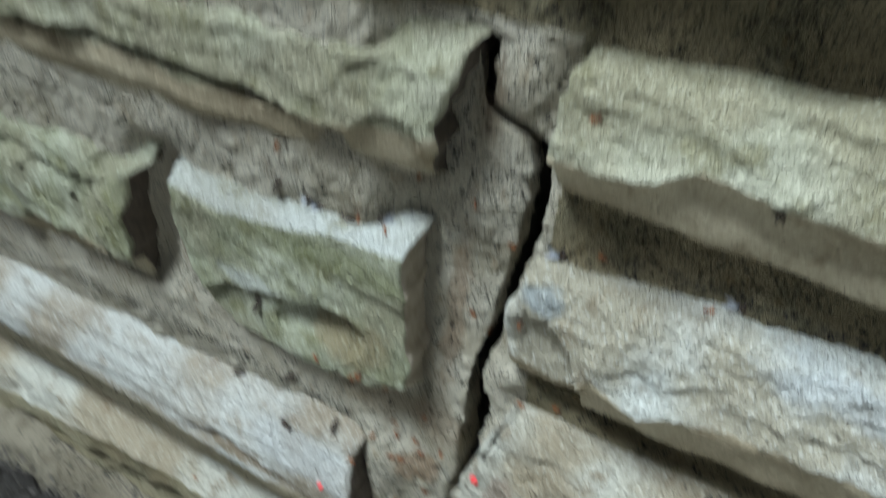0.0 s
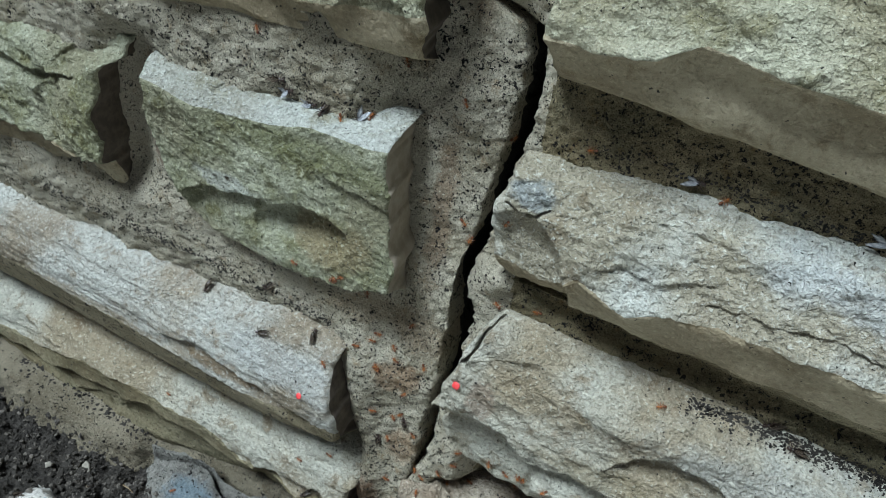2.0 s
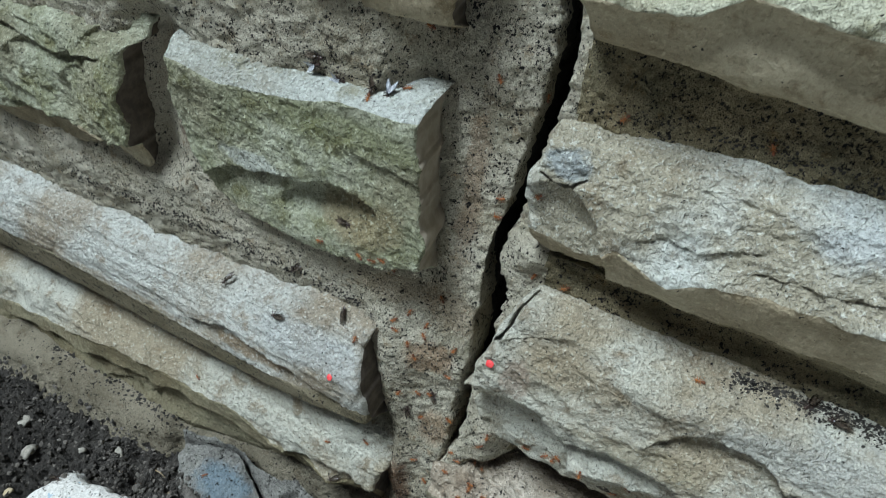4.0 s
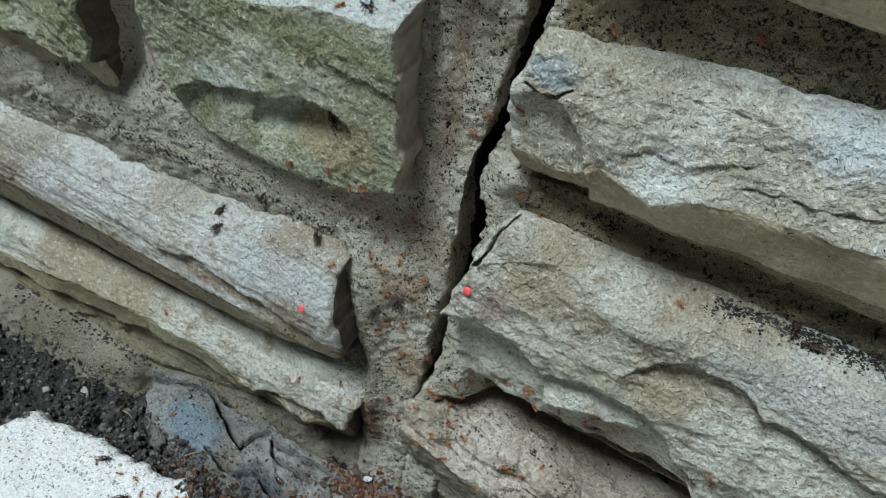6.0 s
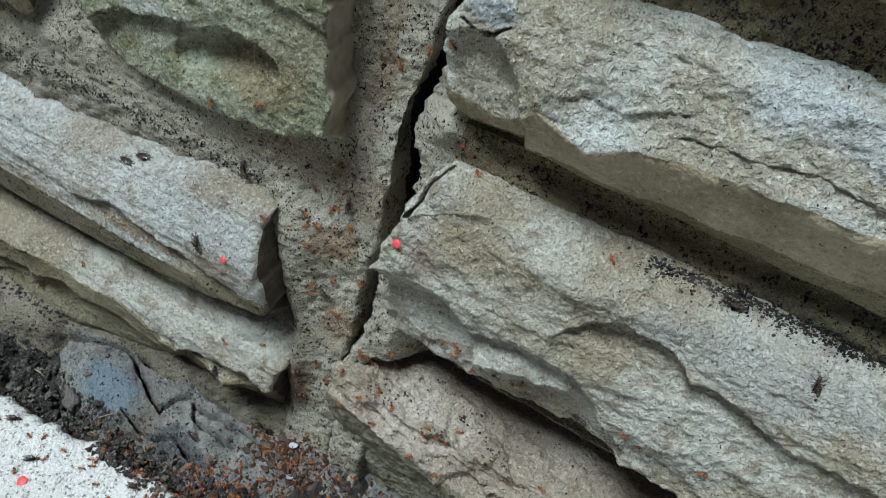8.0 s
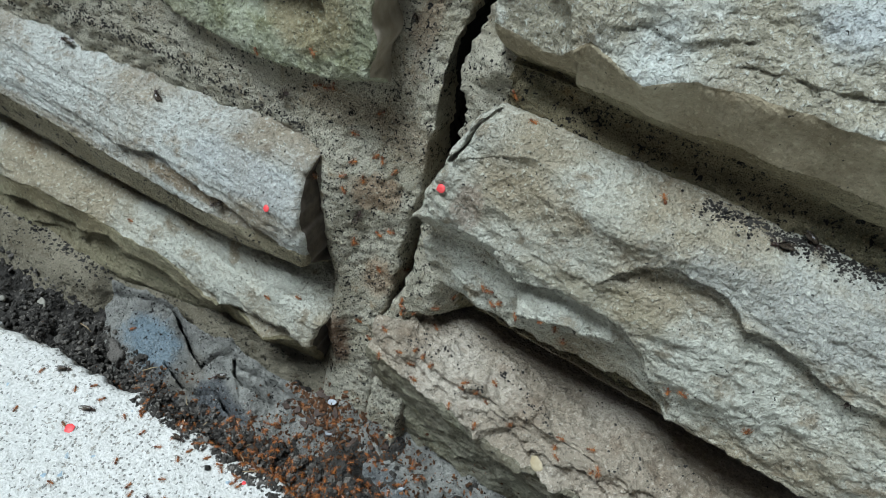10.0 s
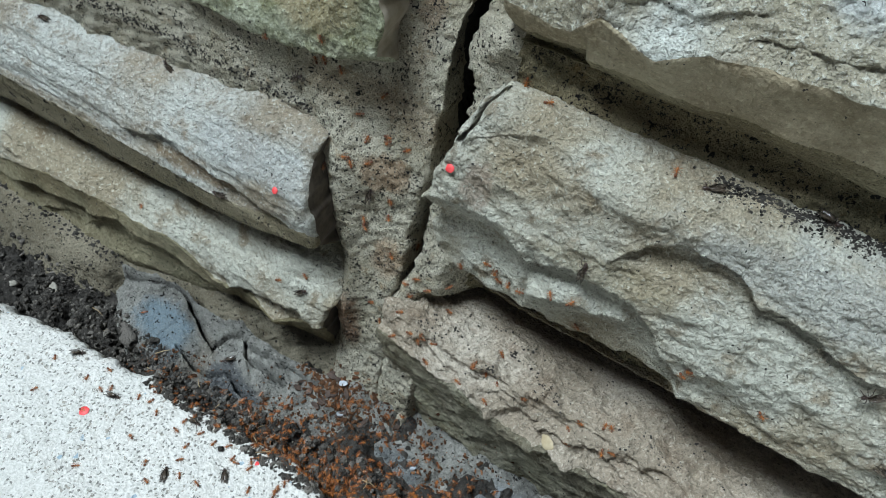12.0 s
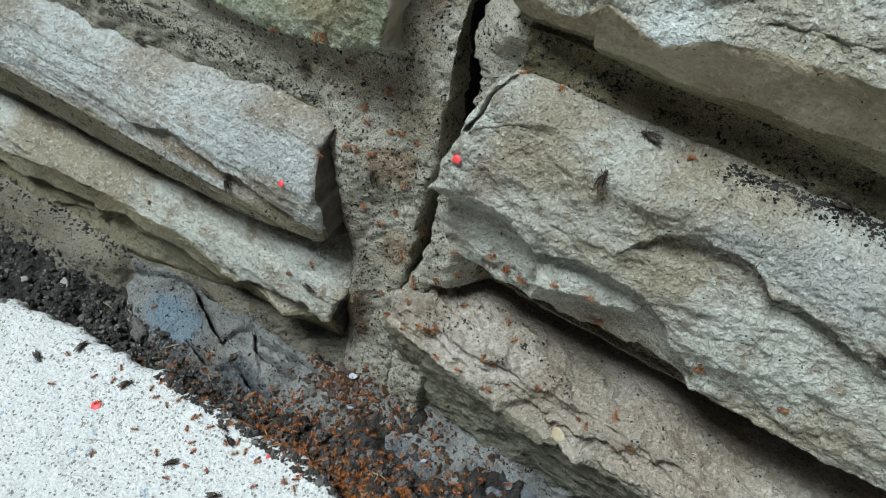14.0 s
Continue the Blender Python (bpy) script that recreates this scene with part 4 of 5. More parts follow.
stone(wall, "upper sandstone block over a dark joint",
      [[(0.0, 0.462, 0.016), (0.30, 0.462, 0.016)], [(0.0, 0.482, -0.004), (0.30, 0.482, -0.004)], [(0.0, 0.53, -0.004), (0.30, 0.53, -0.004)], [(0.0, 0.55, 0.016), (0.30, 0.55, 0.016)]],
      [(0, 0.01), (1, 0.01)], [(0, 0.30), (1, 0.30)], 103, [MAT["stone_grey"], E_], step=0.004)

# ---- the ground ----
def soil_height(X, Y):
    h = -0.018 + 0.005 * fbm(X * 18, Y * 18, 2, 3, 120) + 0.0055 * fbm(X * 130, Y * 130, 2, 4, 121, 0.75)
    h = h + 0.006 * smooth01((Y + 0.06) / 0.07) * smooth01((-0.18 - X) / 0.08)
    h = h + 0.003 * smooth01((X + 0.07) / 0.04) * smooth01((Y + 0.080) / 0.02)
    return h + 0.008 * smooth01((Y + 0.05) / 0.05) * smooth01((-0.19 - X) / 0.05)


def ground_sheet():
    xs = np.concatenate([-np.geomspace(0.62, 60, 22)[::-1], np.arange(-0.47, 0.46, 0.0022), np.geomspace(0.47, 60, 22)])
    ys = np.concatenate([-np.geomspace(0.22, 60, 26)[::-1], np.arange(-0.21, 0.03, 0.0022), [0.05, 0.08], np.geomspace(0.5, 60, 12)])
    X, Y = np.meshgrid(xs, ys)
    near = smooth01((0.8 - np.abs(X)) / 0.2) * smooth01((Y + 0.4) / 0.15) * (Y < 0.3)
    Z = near * soil_height(X, Y) + (1 - near) * -0.03
    me = grid_mesh("ground", np.stack([X, Y, Z], -1), [MAT["soil"]])
    remember(me, "ground")
    return tagged(new("ground", me), "dark crumbly soil along the foot of the wall", "ground", kind="structure")


ground = ground_sheet()


def slab():
    """A paving slab: a worn top, a rounded broken edge along the wall and a corner at its left end."""
    n = 330
    us = np.concatenate([np.linspace(0, 0.62, n), np.geomspace(0.64, 2.5, 16)])
    vs = np.concatenate([np.linspace(0, 0.20, 110), np.geomspace(0.205, 1.5, 16)])
    U, V = np.meshgrid(us, vs)
    X = -0.268 + U
    edge = np.interp(X, [-0.27, -0.21, -0.16, -0.125, -0.09, -0.06, -0.038, -0.02, -0.004, 0.01, 0.03, 0.4], [-0.096, -0.091, -0.086, -0.080, -0.082, -0.083, -0.078, -0.0755, -0.079, -0.086, -0.098, -0.12]) + 0.003 * fbm(X * 40, 0, 0, 3, 130) + 0.0018 * fbm(X * 220, 0, 0, 2, 131)
    Y = edge - V
    X = X + 0.003 * fbm(Y * 40, 0, 0, 3, 132) * (U < 0.1)
    d = np.minimum(V, U)
    corner = np.clip(1 - (U + V) / 0.03, 0, 1)
    Z = 0.0009 * fbm(X * 60, Y * 60, 0, 3, 133) + 0.0006 * fbm(X * 420, Y * 420, 0, 2, 134)
    Z = Z - 0.009 * (1 - np.sqrt(np.clip(1 - (1 - np.clip(d / 0.010, 0, 1)) ** 2, 0, 1))) - 0.010 * corner
    P = np.stack([X, Y, Z], -1)
    for axis in (0, 1):
        rim = P[:1].copy() if axis == 0 else P[:, :1].copy()
        lows = []
        for z in (-0.06, -0.03, -0.018):
            r = rim.copy()
            r[..., 2] = np.minimum(z, r[..., 2])
            r[..., axis ^ 1] += (0.002 if axis == 0 else -0.002) + 0.0012 * fbm(r[..., 0] * 90, r[..., 1] * 90, z * 90, 2, 135)
            lows.append(r)
        P = np.concatenate(lows + [P], axis)
    P = P[:, ::-1]
    me = grid_mesh("paving_slab", P, [MAT["concrete"]])
    remember(me, "ground")
    return tagged(new("paving_slab", me), "pale speckled concrete slab with a worn edge", "slab", kind="structure")


paving = slab()


def plaster_patch():
    """A fillet of bluish plaster that slopes from the wall's foot to the soil, broken off at its left end."""
    us, vs = np.linspace(0, 1, 480), np.linspace(0, 1, 90)
    U, V = np.meshgrid(us, vs)
    X = -0.199 + 0.003 * fbm(V * 6, 0, 0, 3, 140) * (U < 0.2) + 0.345 * U
    back = np.interp(X, [-0.2, -0.178, -0.151, -0.135, -0.113, -0.103, -0.091, -0.04, 0.0, 0.12], [-0.041, -0.034, -0.030, -0.036, -0.034, -0.028, -0.030, -0.024, -0.008, 0.006])
    front = np.interp(X, [-0.2, -0.15, -0.12, -0.08, -0.05, 0.0, 0.06, 0.15], [-0.070, -0.074, -0.080, -0.074, -0.066, -0.058, -0.048, -0.034])
    front = front + 0.005 * fbm(X * 60, 0, 0, 3, 142)
    Y = back * (1 - V) + front * V
    top = np.interp(X, [-0.2, -0.13, -0.09, -0.04, 0.0, 0.15], [0.024, 0.020, 0.014, 0.004, -0.002, -0.004])
    Z = top + (-0.017 - top) * V ** 1.2 + 0.0046 * fbm(X * 34, Y * 44, 0, 5, 144, 0.6) + 0.0012 * fbm(X * 240, Y * 240, 0, 3, 145)
    Z = Z - 0.007 * smooth01((X + 0.05) / 0.05) * smooth01(0.35 + 1.3 * fbm(X * 45, Y * 60, 0, 2, 148))
    for pts in ([(-0.199, -0.0439), (-0.1775, -0.0378), (-0.151, -0.0337), (-0.135, -0.040), (-0.113, -0.0475), (-0.112, -0.0434), (-0.103, -0.0317), (-0.091, -0.036), (-0.068, -0.033), (-0.04, -0.030)], [(-0.135, -0.060), (-0.11, -0.063), (-0.095, -0.056), (-0.075, -0.062)],
                [(-0.10, -0.033), (-0.088, -0.042), (-0.06, -0.040)]):
        off = line_distance(X + 0.003 * fbm(X * 90, Y * 90, 0, 3, 146), Y + 0.002 * fbm(X * 90, Y * 90, 3, 3, 147), pts)
        Z = Z - 0.010 * (1 - smooth01((off - 0.0006) / 0.0010))
    Z = Z - 0.02 * (1 - smooth01(U / 0.008)) - 0.012 * (1 - smooth01((1 - V) / 0.06))
    me = grid_mesh("plaster", np.stack([X, Y, Z], -1)[:, ::-1], [MAT["plaster"]])
    remember(me, "ground")
    return part("plaster", me, wall, "bluish grey remnant of cracked plaster")


plaster_patch()

# ---- small things ----
from mathutils.bvhtree import BVHTree


def joined_tree():
    verts, faces, base = [], [], 0
    for side in SURFACES.values():
        for co, quads in side:
            verts += co.tolist()
            faces += (quads + base).tolist()
            base += len(co)
    return BVHTree.FromPolygons(verts, faces)


TREE = joined_tree()


def on_wall(x, z):
    x, z = leaned(x, z)
    hit = TREE.ray_cast(Vector((x, -0.3, z)), Vector((0, 1, 0)))
    p, n = (hit[0], hit[1]) if hit[0] else (Vector((x, 0.01, z)), Vector((0, -1, 0)))
    n = n if n.y < 0 else -n
    return p, (n + 0.35 * Vector((0, -1, 0.2))).normalized()


ABOVE = Vector((0.105, -0.213, 0.43))


def on_face(x, z):
    """Where the wall is met on the line from a point in front of it and above, through (x, z) of a plane just before the wall."""
    hit = TREE.ray_cast(ABOVE, (Vector((x, -0.01, z)) - ABOVE).normalized())
    p, n = (hit[0], hit[1]) if hit[0] else (Vector((x, 0.01, z)), Vector((0, -1, 0)))
    n = n if n.dot(ABOVE - p) > 0 else -n
    return p, (n + 0.35 * Vector((0, -1, 0.4))).normalized()


def on_ground(x, y):
    hit = TREE.ray_cast(Vector((x, y, 0.012 if y > -0.06 else 0.3)), Vector((0, 0, -1)))
    p, n = (hit[0], hit[1]) if hit[0] else (Vector((x, y, 0)), Vector((0, 0, 1)))
    n = n if n.z > 0 else -n
    return p, (n + 0.5 * Vector((0, 0, 1))).normalized()


def seated(p, n, ahead, lift=0.0):
    """A pose at p with its z along n and its x as near to ahead as can be."""
    x = (ahead - n * ahead.dot(n))
    x = x.normalized() if x.length > 1e-6 else n.orthogonal().normalized()
    y = n.cross(x)
    m = Matrix((x, y, n)).transposed().to_4x4()
    m.translation = p + n * lift
    return m


def ball_mesh(name, centre, radii, mat, seg=8, rings=6):
    bm = bmesh.new()
    bmesh.ops.create_uvsphere(bm, u_segments=seg, v_segments=rings, radius=1)
    bmesh.ops.rotate(bm, verts=bm.verts, matrix=Matrix.Rotation(radians(90), 3, "Y"))
    for v in bm.verts:
        v.co = (centre[0] + v.co.x * radii[0], centre[1] + v.co.y * radii[1], centre[2] + v.co.z * radii[2])
    return finished(name, bm, mat)


def finished(name, bm, mat, smooth=True):
    me = bpy.data.meshes.new(name)
    bm.normal_update()
    bm.to_mesh(me)
    bm.free()
    me.materials.append(mat)
    if smooth:
        me.polygons.foreach_set("use_smooth", np.ones(len(me.polygons), dtype=bool))
    return me


def tube_mesh(name, points, radius, mat, sides=5):
    """A jointed thin limb through points, tapering to its tip."""
    bm = bmesh.new()
    rings = []
    for i, p in enumerate(points):
        a, b = points[max(i - 1, 0)], points[min(i + 1, len(points) - 1)]
        d = (Vector(b) - Vector(a)).normalized()
        u = d.orthogonal().normalized()
        v = d.cross(u)
        r = radius * (1 - 0.55 * i / (len(points) - 1))
        rings.append([bm.verts.new(Vector(p) + r * (math.cos(k * 2 * math.pi / sides) * u + math.sin(k * 2 * math.pi / sides) * v)) for k in range(sides)])
    for a, b in zip(rings, rings[1:]):
        for k in range(sides):
            bm.faces.new((a[k], a[(k + 1) % sides], b[(k + 1) % sides], b[k]))
    bm.faces.new(rings[0][::-1]), bm.faces.new(rings[-1])
    return finished(name, bm, mat)


MM = 0.001


def ant_meshes(s, body, tail, limb):
    """The shared meshes of an ant that is about 4 mm long at s = 1."""
    k = s * MM
    out = [("head", ball_mesh("head", (1.55 * k, 0, 0.62 * k), (0.58 * k, 0.50 * k, 0.42 * k), body)),
           ("thorax", ball_mesh("thorax", (0.62 * k, 0, 0.66 * k), (0.72 * k, 0.34 * k, 0.36 * k), body)),
           ("petiole", ball_mesh("petiole", (-0.18 * k, 0, 0.60 * k), (0.20 * k, 0.16 * k, 0.24 * k), body, 6, 5)),
           ("abdomen", ball_mesh("abdomen", (-1.02 * k, 0, 0.62 * k), (0.86 * k, 0.60 * k, 0.54 * k), tail))]
    for side in (-1, 1):
        for x0, x1, x2 in ((0.95, 1.35, 1.95), (0.60, 0.55, 0.45), (0.30, -0.35, -1.05)):
            pts = [(x0 * k, 0.25 * side * k, 0.55 * k), (x1 * k, 0.95 * side * k, 1.02 * k), (0.5 * (x1 + x2) * k, 1.40 * side * k, 0.42 * k), (x2 * k, 1.75 * side * k, 0.0)]
            out.append(("leg", tube_mesh("leg", pts, 0.14 * k, limb)))
        pts = [(1.95 * k, 0.20 * side * k, 0.75 * k), (2.45 * k, 0.55 * side * k, 1.05 * k), (2.95 * k, 0.75 * side * k, 0.55 * k)]
        out.append(("antenna", tube_mesh("antenna", pts, 0.075 * k, limb, 4)))
    return out


def wing_mesh(k, side, length, width, spread, lift, mat):
    """A membrane of real, if slight, thickness, folded back over the abdomen."""
    bm = bmesh.new()
    a, n = radians(spread) * side, 9
    rows = []
    for i in range(n):
        u = i / (n - 1)
        half = width * (math.sin(math.pi * min(0.97, 0.06 + 0.94 * u ** 0.8)) ** 0.7) * 0.5
        row = []
        for j in (-1, 0, 1):
            lx, ly = 0.7 - u * length, j * half + 0.12 * side
            x, y = lx * math.cos(a) + ly * math.sin(a), -lx * math.sin(a) * 1.0 + ly * math.cos(a)
            row.append(bm.verts.new((x * k, y * k, (lift + 0.12 * j * side - 0.25 * u + 0.15 * math.sin(u * 5)) * k)))
        rows.append(row)
    for p, q in zip(rows, rows[1:]):
        for j in (0, 1):
            bm.faces.new((p[j], p[j + 1], q[j + 1], q[j]))
    bmesh.ops.solidify(bm, geom=bm.faces[:], thickness=0.03 * k)
    return finished("wing", bm, mat)


def ant(name, meshes, label, category, group):
    base = tagged(new(name), label, category, group)
    base.empty_display_size = 0.002
    for part_name, me in meshes:
        part(part_name, me, base)
    return base


WORKER = ant_meshes(1.15, MAT["ant_orange"], MAT["ant_red"], MAT["ant_orange"])
FLYER = ant_meshes(1.75, MAT["ant_dark"], MAT["ant_dark"], MAT["ant_dark"])


def four_wings(mat, open_by):
    return ([("wing", wing_mesh(1.75 * MM, s, 4.2, 1.25, 8 + open_by, 1.22, mat)) for s in (-1, 1)]
            + [("wing", wing_mesh(1.75 * MM, s, 3.1, 0.95, 20 + open_by, 1.08, mat)) for s in (-1, 1)])



worker_model = ant("worker_ant", WORKER, "tiny orange-brown worker ant crawling on rough stone", "ant", "worker ants")
flyer_model = ant("winged_ant", FLYER + four_wings(MAT["wing"], 0), "dark brown winged ant with long smoky wings", "ant", "winged ants")
glint_model = ant("winged_ant", FLYER + four_wings(MAT["glint_wing"], 14), "dark winged ant with glossy half-open wings, sky glint painted whitish", "ant", "winged ants")

# where each winged ant walks: on the wall seconds, x, z; on the ground seconds, x, y
FLYERS_WALL = [
    [(0, 0.1616, 0.2557), (8.5, 0.1486, 0.2554), (10.8, 0.1443, 0.2525), (11, 0.1426, 0.2523), (11.2, 0.1351, 0.2563), (11.6, 0.1260, 0.2560), (12, 0.1184, 0.2526),
     (12.2, 0.1111, 0.2472), (12.4, 0.1058, 0.2461), (12.6, 0.1027, 0.2464), (12.8, 0.1002, 0.2508), (13, 0.0943, 0.2536), (13.2, 0.0918, 0.2565), (13.7, 0.0905, 0.2562),
     (14, 0.0905, 0.2566)],
    [(0, 0.1458, 0.1456), (7, 0.1327, 0.1434), (8.2, 0.1249, 0.1529), (8.5, 0.1158, 0.1577), (10.8, 0.0945, 0.1791), (11.2, 0.0941, 0.1802), (11.6, 0.0909, 0.1791),
     (12, 0.0896, 0.1852), (12.4, 0.0868, 0.1940), (12.8, 0.0865, 0.2033), (13.2, 0.0849, 0.2115), (13.7, 0.0812, 0.2194), (14, 0.0811, 0.2283)],
    [(0, 0.0883, 0.1552), (7.2, 0.1012, 0.1562), (8.2, 0.1279, 0.1577), (8.5, 0.1290, 0.1581), (11.5, 0.2226, 0.1590), (14, 0.2393, 0.1582)],
    [(0, 0.2019, 0.2284), (6.5, 0.1902, 0.2346), (7.2, 0.1846, 0.2386), (7.5, 0.1857, 0.2397), (8.2, 0.1883, 0.2362), (8.5, 0.1838, 0.2382), (11, 0.2062, 0.1811),
     (12.5, 0.2024, 0.2005), (14, 0.1964, 0.2056)],
    [(0, -0.1373, 0.1884), (1.5, -0.1415, 0.1861), (4.8, -0.1552, 0.1683), (5.2, -0.1596, 0.1694), (5.6, -0.1464, 0.1807), (6, -0.1324, 0.1810), (6.4, -0.1132, 0.1835),
     (6.8, -0.1103, 0.1816), (7.2, -0.1077, 0.1784), (7.5, -0.1030, 0.1653), (8.2, -0.1002, 0.1241), (8.5, -0.1058, 0.1215), (11, -0.1219, 0.1082), (12.5, -0.1276, 0.1035),
     (14, -0.1237, 0.1099)],
    [(0, -0.1040, 0.1695), (1.5, -0.1050, 0.1704), (4.8, -0.1281, 0.1590), (5.2, -0.1434, 0.1601), (5.6, -0.1404, 0.1664), (6, -0.1379, 0.1656), (6.4, -0.1279, 0.1683),
     (6.8, -0.1376, 0.1661), (7.2, -0.1463, 0.1691), (7.5, -0.1449, 0.1741), (8.2, -0.1459, 0.1686), (8.5, -0.1506, 0.1709), (11, -0.1525, 0.1791), (12.5, -0.1505, 0.1894),
     (14, -0.1727, 0.1881)],
    [(0, -0.0956, 0.2100), (6.6, -0.1020, 0.2036), (7, -0.1194, 0.1834), (7.2, -0.1248, 0.1860), (7.5, -0.1258, 0.1879), (8.2, -0.1375, 0.1771), (8.5, -0.1516, 0.1843),
     (11, -0.2347, 0.1793), (13, -0.2665, 0.1733), (14, -0.2810, 0.1784)],
    [(0, -0.1121, 0.2546), (0.3, -0.1121, 0.2546), (1.5, -0.1180, 0.2748), (3, -0.0880, 0.2637), (4.8, -0.0516, 0.2514), (5, -0.0511, 0.2580), (5.5, -0.0517, 0.2638),
     (6, -0.0533, 0.2704), (7.2, -0.0702, 0.2868), (7.5, -0.0687, 0.2901), (9.5, -0.0571, 0.3420), (14, -0.0576, 0.3510)],
    [(0, -0.0214, 0.1257), (4.8, -0.0254, 0.1418), (5, -0.0254, 0.1443), (5.5, -0.0287, 0.1510), (6, -0.0305, 0.1583), (6.2, -0.0239, 0.1685), (8.2, -0.0160, 0.1483),
     (8.5, -0.0265, 0.1509), (11, -0.0201, 0.1685), (14, -0.0230, 0.1739)],
    [(0, -0.0061, 0.1522), (5, -0.0101, 0.1640), (5.5, -0.0126, 0.1710), (6, -0.0168, 0.1751), (6.2, -0.0104, 0.1843), (8.5, -0.0050, 0.2243), (11, -0.0024, 0.3183),
     (14, -0.0031, 0.3436)],
    [(0, 0.0426, 0.3416), (0.3, 0.0488, 0.3422), (1.5, 0.0797, 0.3464), (2.7, 0.1112, 0.3473), (4.8, 0.1891, 0.3486), (9, 0.2492, 0.3496), (14, 0.2492, 0.3496)],
    [(0, 0.1037, 0.3460), (0.3, 0.1098, 0.3465), (1.5, 0.1353, 0.3478), (2.7, 0.1638, 0.3484), (5, 0.2140, 0.3498), (14, 0.2492, 0.3496)],
    [(0, 0.1050, 0.3863), (0.3, 0.1036, 0.3930), (0.8, 0.0998, 0.4032), (1.5, 0.0954, 0.4137), (2.7, 0.0918, 0.4300), (5, 0.0855, 0.4982), (14, 0.0855, 0.5176)],
    [(0, -0.0882, 0.3313), (0.3, -0.0875, 0.3313), (1.5, -0.0803, 0.3334), (5, -0.0700, 0.3333), (14, -0.0657, 0.3331)],
    [(0, -0.0666, 0.3274), (1.5, -0.0613, 0.3280), (5, -0.0599, 0.3275), (14, -0.0582, 0.3274)],
    [(0, -0.0502, 0.3274), (1.5, -0.0549, 0.3263), (5, -0.0393, 0.3303), (5.5, -0.0376, 0.3288), (14, -0.0331, 0.3286)],
    [(0, -0.0318, 0.3321), (1.5, -0.0364, 0.3299), (5, -0.0351, 0.3267), (5.5, -0.0357, 0.3248), (14, -0.0341, 0.3245)],
    [(0, 0.1482, 0.2631), (1.5, 0.1474, 0.2629), (5, 0.1446, 0.2572), (8.5, 0.1516, 0.2608), (14, 0.1552, 0.2606)],
    [(0, -0.0834, 0.0171), (5, -0.0894, 0.0087), (5.5, -0.0929, 0.0065), (7.2, -0.0974, 0.0133), (8.5, -0.0979, 0.0150), (11, -0.0682, 0.0574), (14, -0.0662, 0.0518)],
    [(0, -0.0659, 0.1888), (8.2, -0.0642, 0.2081), (8.5, -0.0670, 0.2160), (11, -0.0643, 0.2176), (14, -0.0607, 0.2202)],
]
FLYERS_GROUND = [
    [(0, -0.075, -0.052), (8.2, -0.0865, -0.0496), (8.5, -0.0955, -0.0480), (12.5, -0.0991, -0.0500), (14, -0.1010, -0.0530)],
    [(0, -0.155, -0.120), (8.5, -0.150, -0.112), (12.5, -0.1368, -0.1087), (13.0, -0.1420, -0.1097), (14, -0.1402, -0.1050)],
    [(0, -0.070, -0.140), (12.5, -0.0763, -0.1255), (13.0, -0.0788, -0.1242), (14, -0.0802, -0.1282)],
    [(0, -0.040, -0.120), (12.5, -0.0481, -0.1081), (13.0, -0.0560, -0.1000), (14, -0.0625, -0.0983)],
    [(0, -0.090, -0.095), (12.5, -0.0836, -0.0940), (14, -0.0700, -0.0945)],
    [(0, -0.262, -0.112), (12.5, -0.2480, -0.1070), (14, -0.2000, -0.1222)],
    [(0, -0.060, -0.140), (11, -0.052, -0.132), (14, -0.045, -0.128)],
    [(0, -0.190, -0.105), (12.5, -0.1798, -0.0990), (14, -0.1848, -0.1010)],
]


def crawl(rows, where, lift=0.0):
    """Rows of walk() for a thing that follows a surface and looks where it goes."""
    pts = [where(a, b) for _, a, b in rows]
    out, last = [], None
    for i, (t, _, _) in enumerate(rows):
        d = pts[min(i + 1, len(pts) - 1)][0] - pts[max(i - 1, 0)][0]
        p, n = pts[i]
        d = d - n * d.dot(n)
        if d.length < 0.0008:
            d = last or Vector((0.4, -0.1, 1))
        d.normalize()
        if last is not None and last.angle(d) > radians(55):
            turn = last.cross(d)
            turn = turn.normalized() if turn.length > 1e-4 else n
            d = Matrix.Rotation(radians(55), 3, turn) @ last
        last = d.copy()
        out.append((t, seated(p, n, d, lift)))
    return out


CRAWLERS = []
for k, rows in enumerate(FLYERS_WALL):
    CRAWLERS.append((copy_thing(glint_model if k in (10, 11, 14, 16) else flyer_model, Matrix()), crawl(rows, on_face)))
for rows in FLYERS_GROUND:
    CRAWLERS.append((copy_thing(flyer_model, Matrix()), crawl(rows, on_ground)))

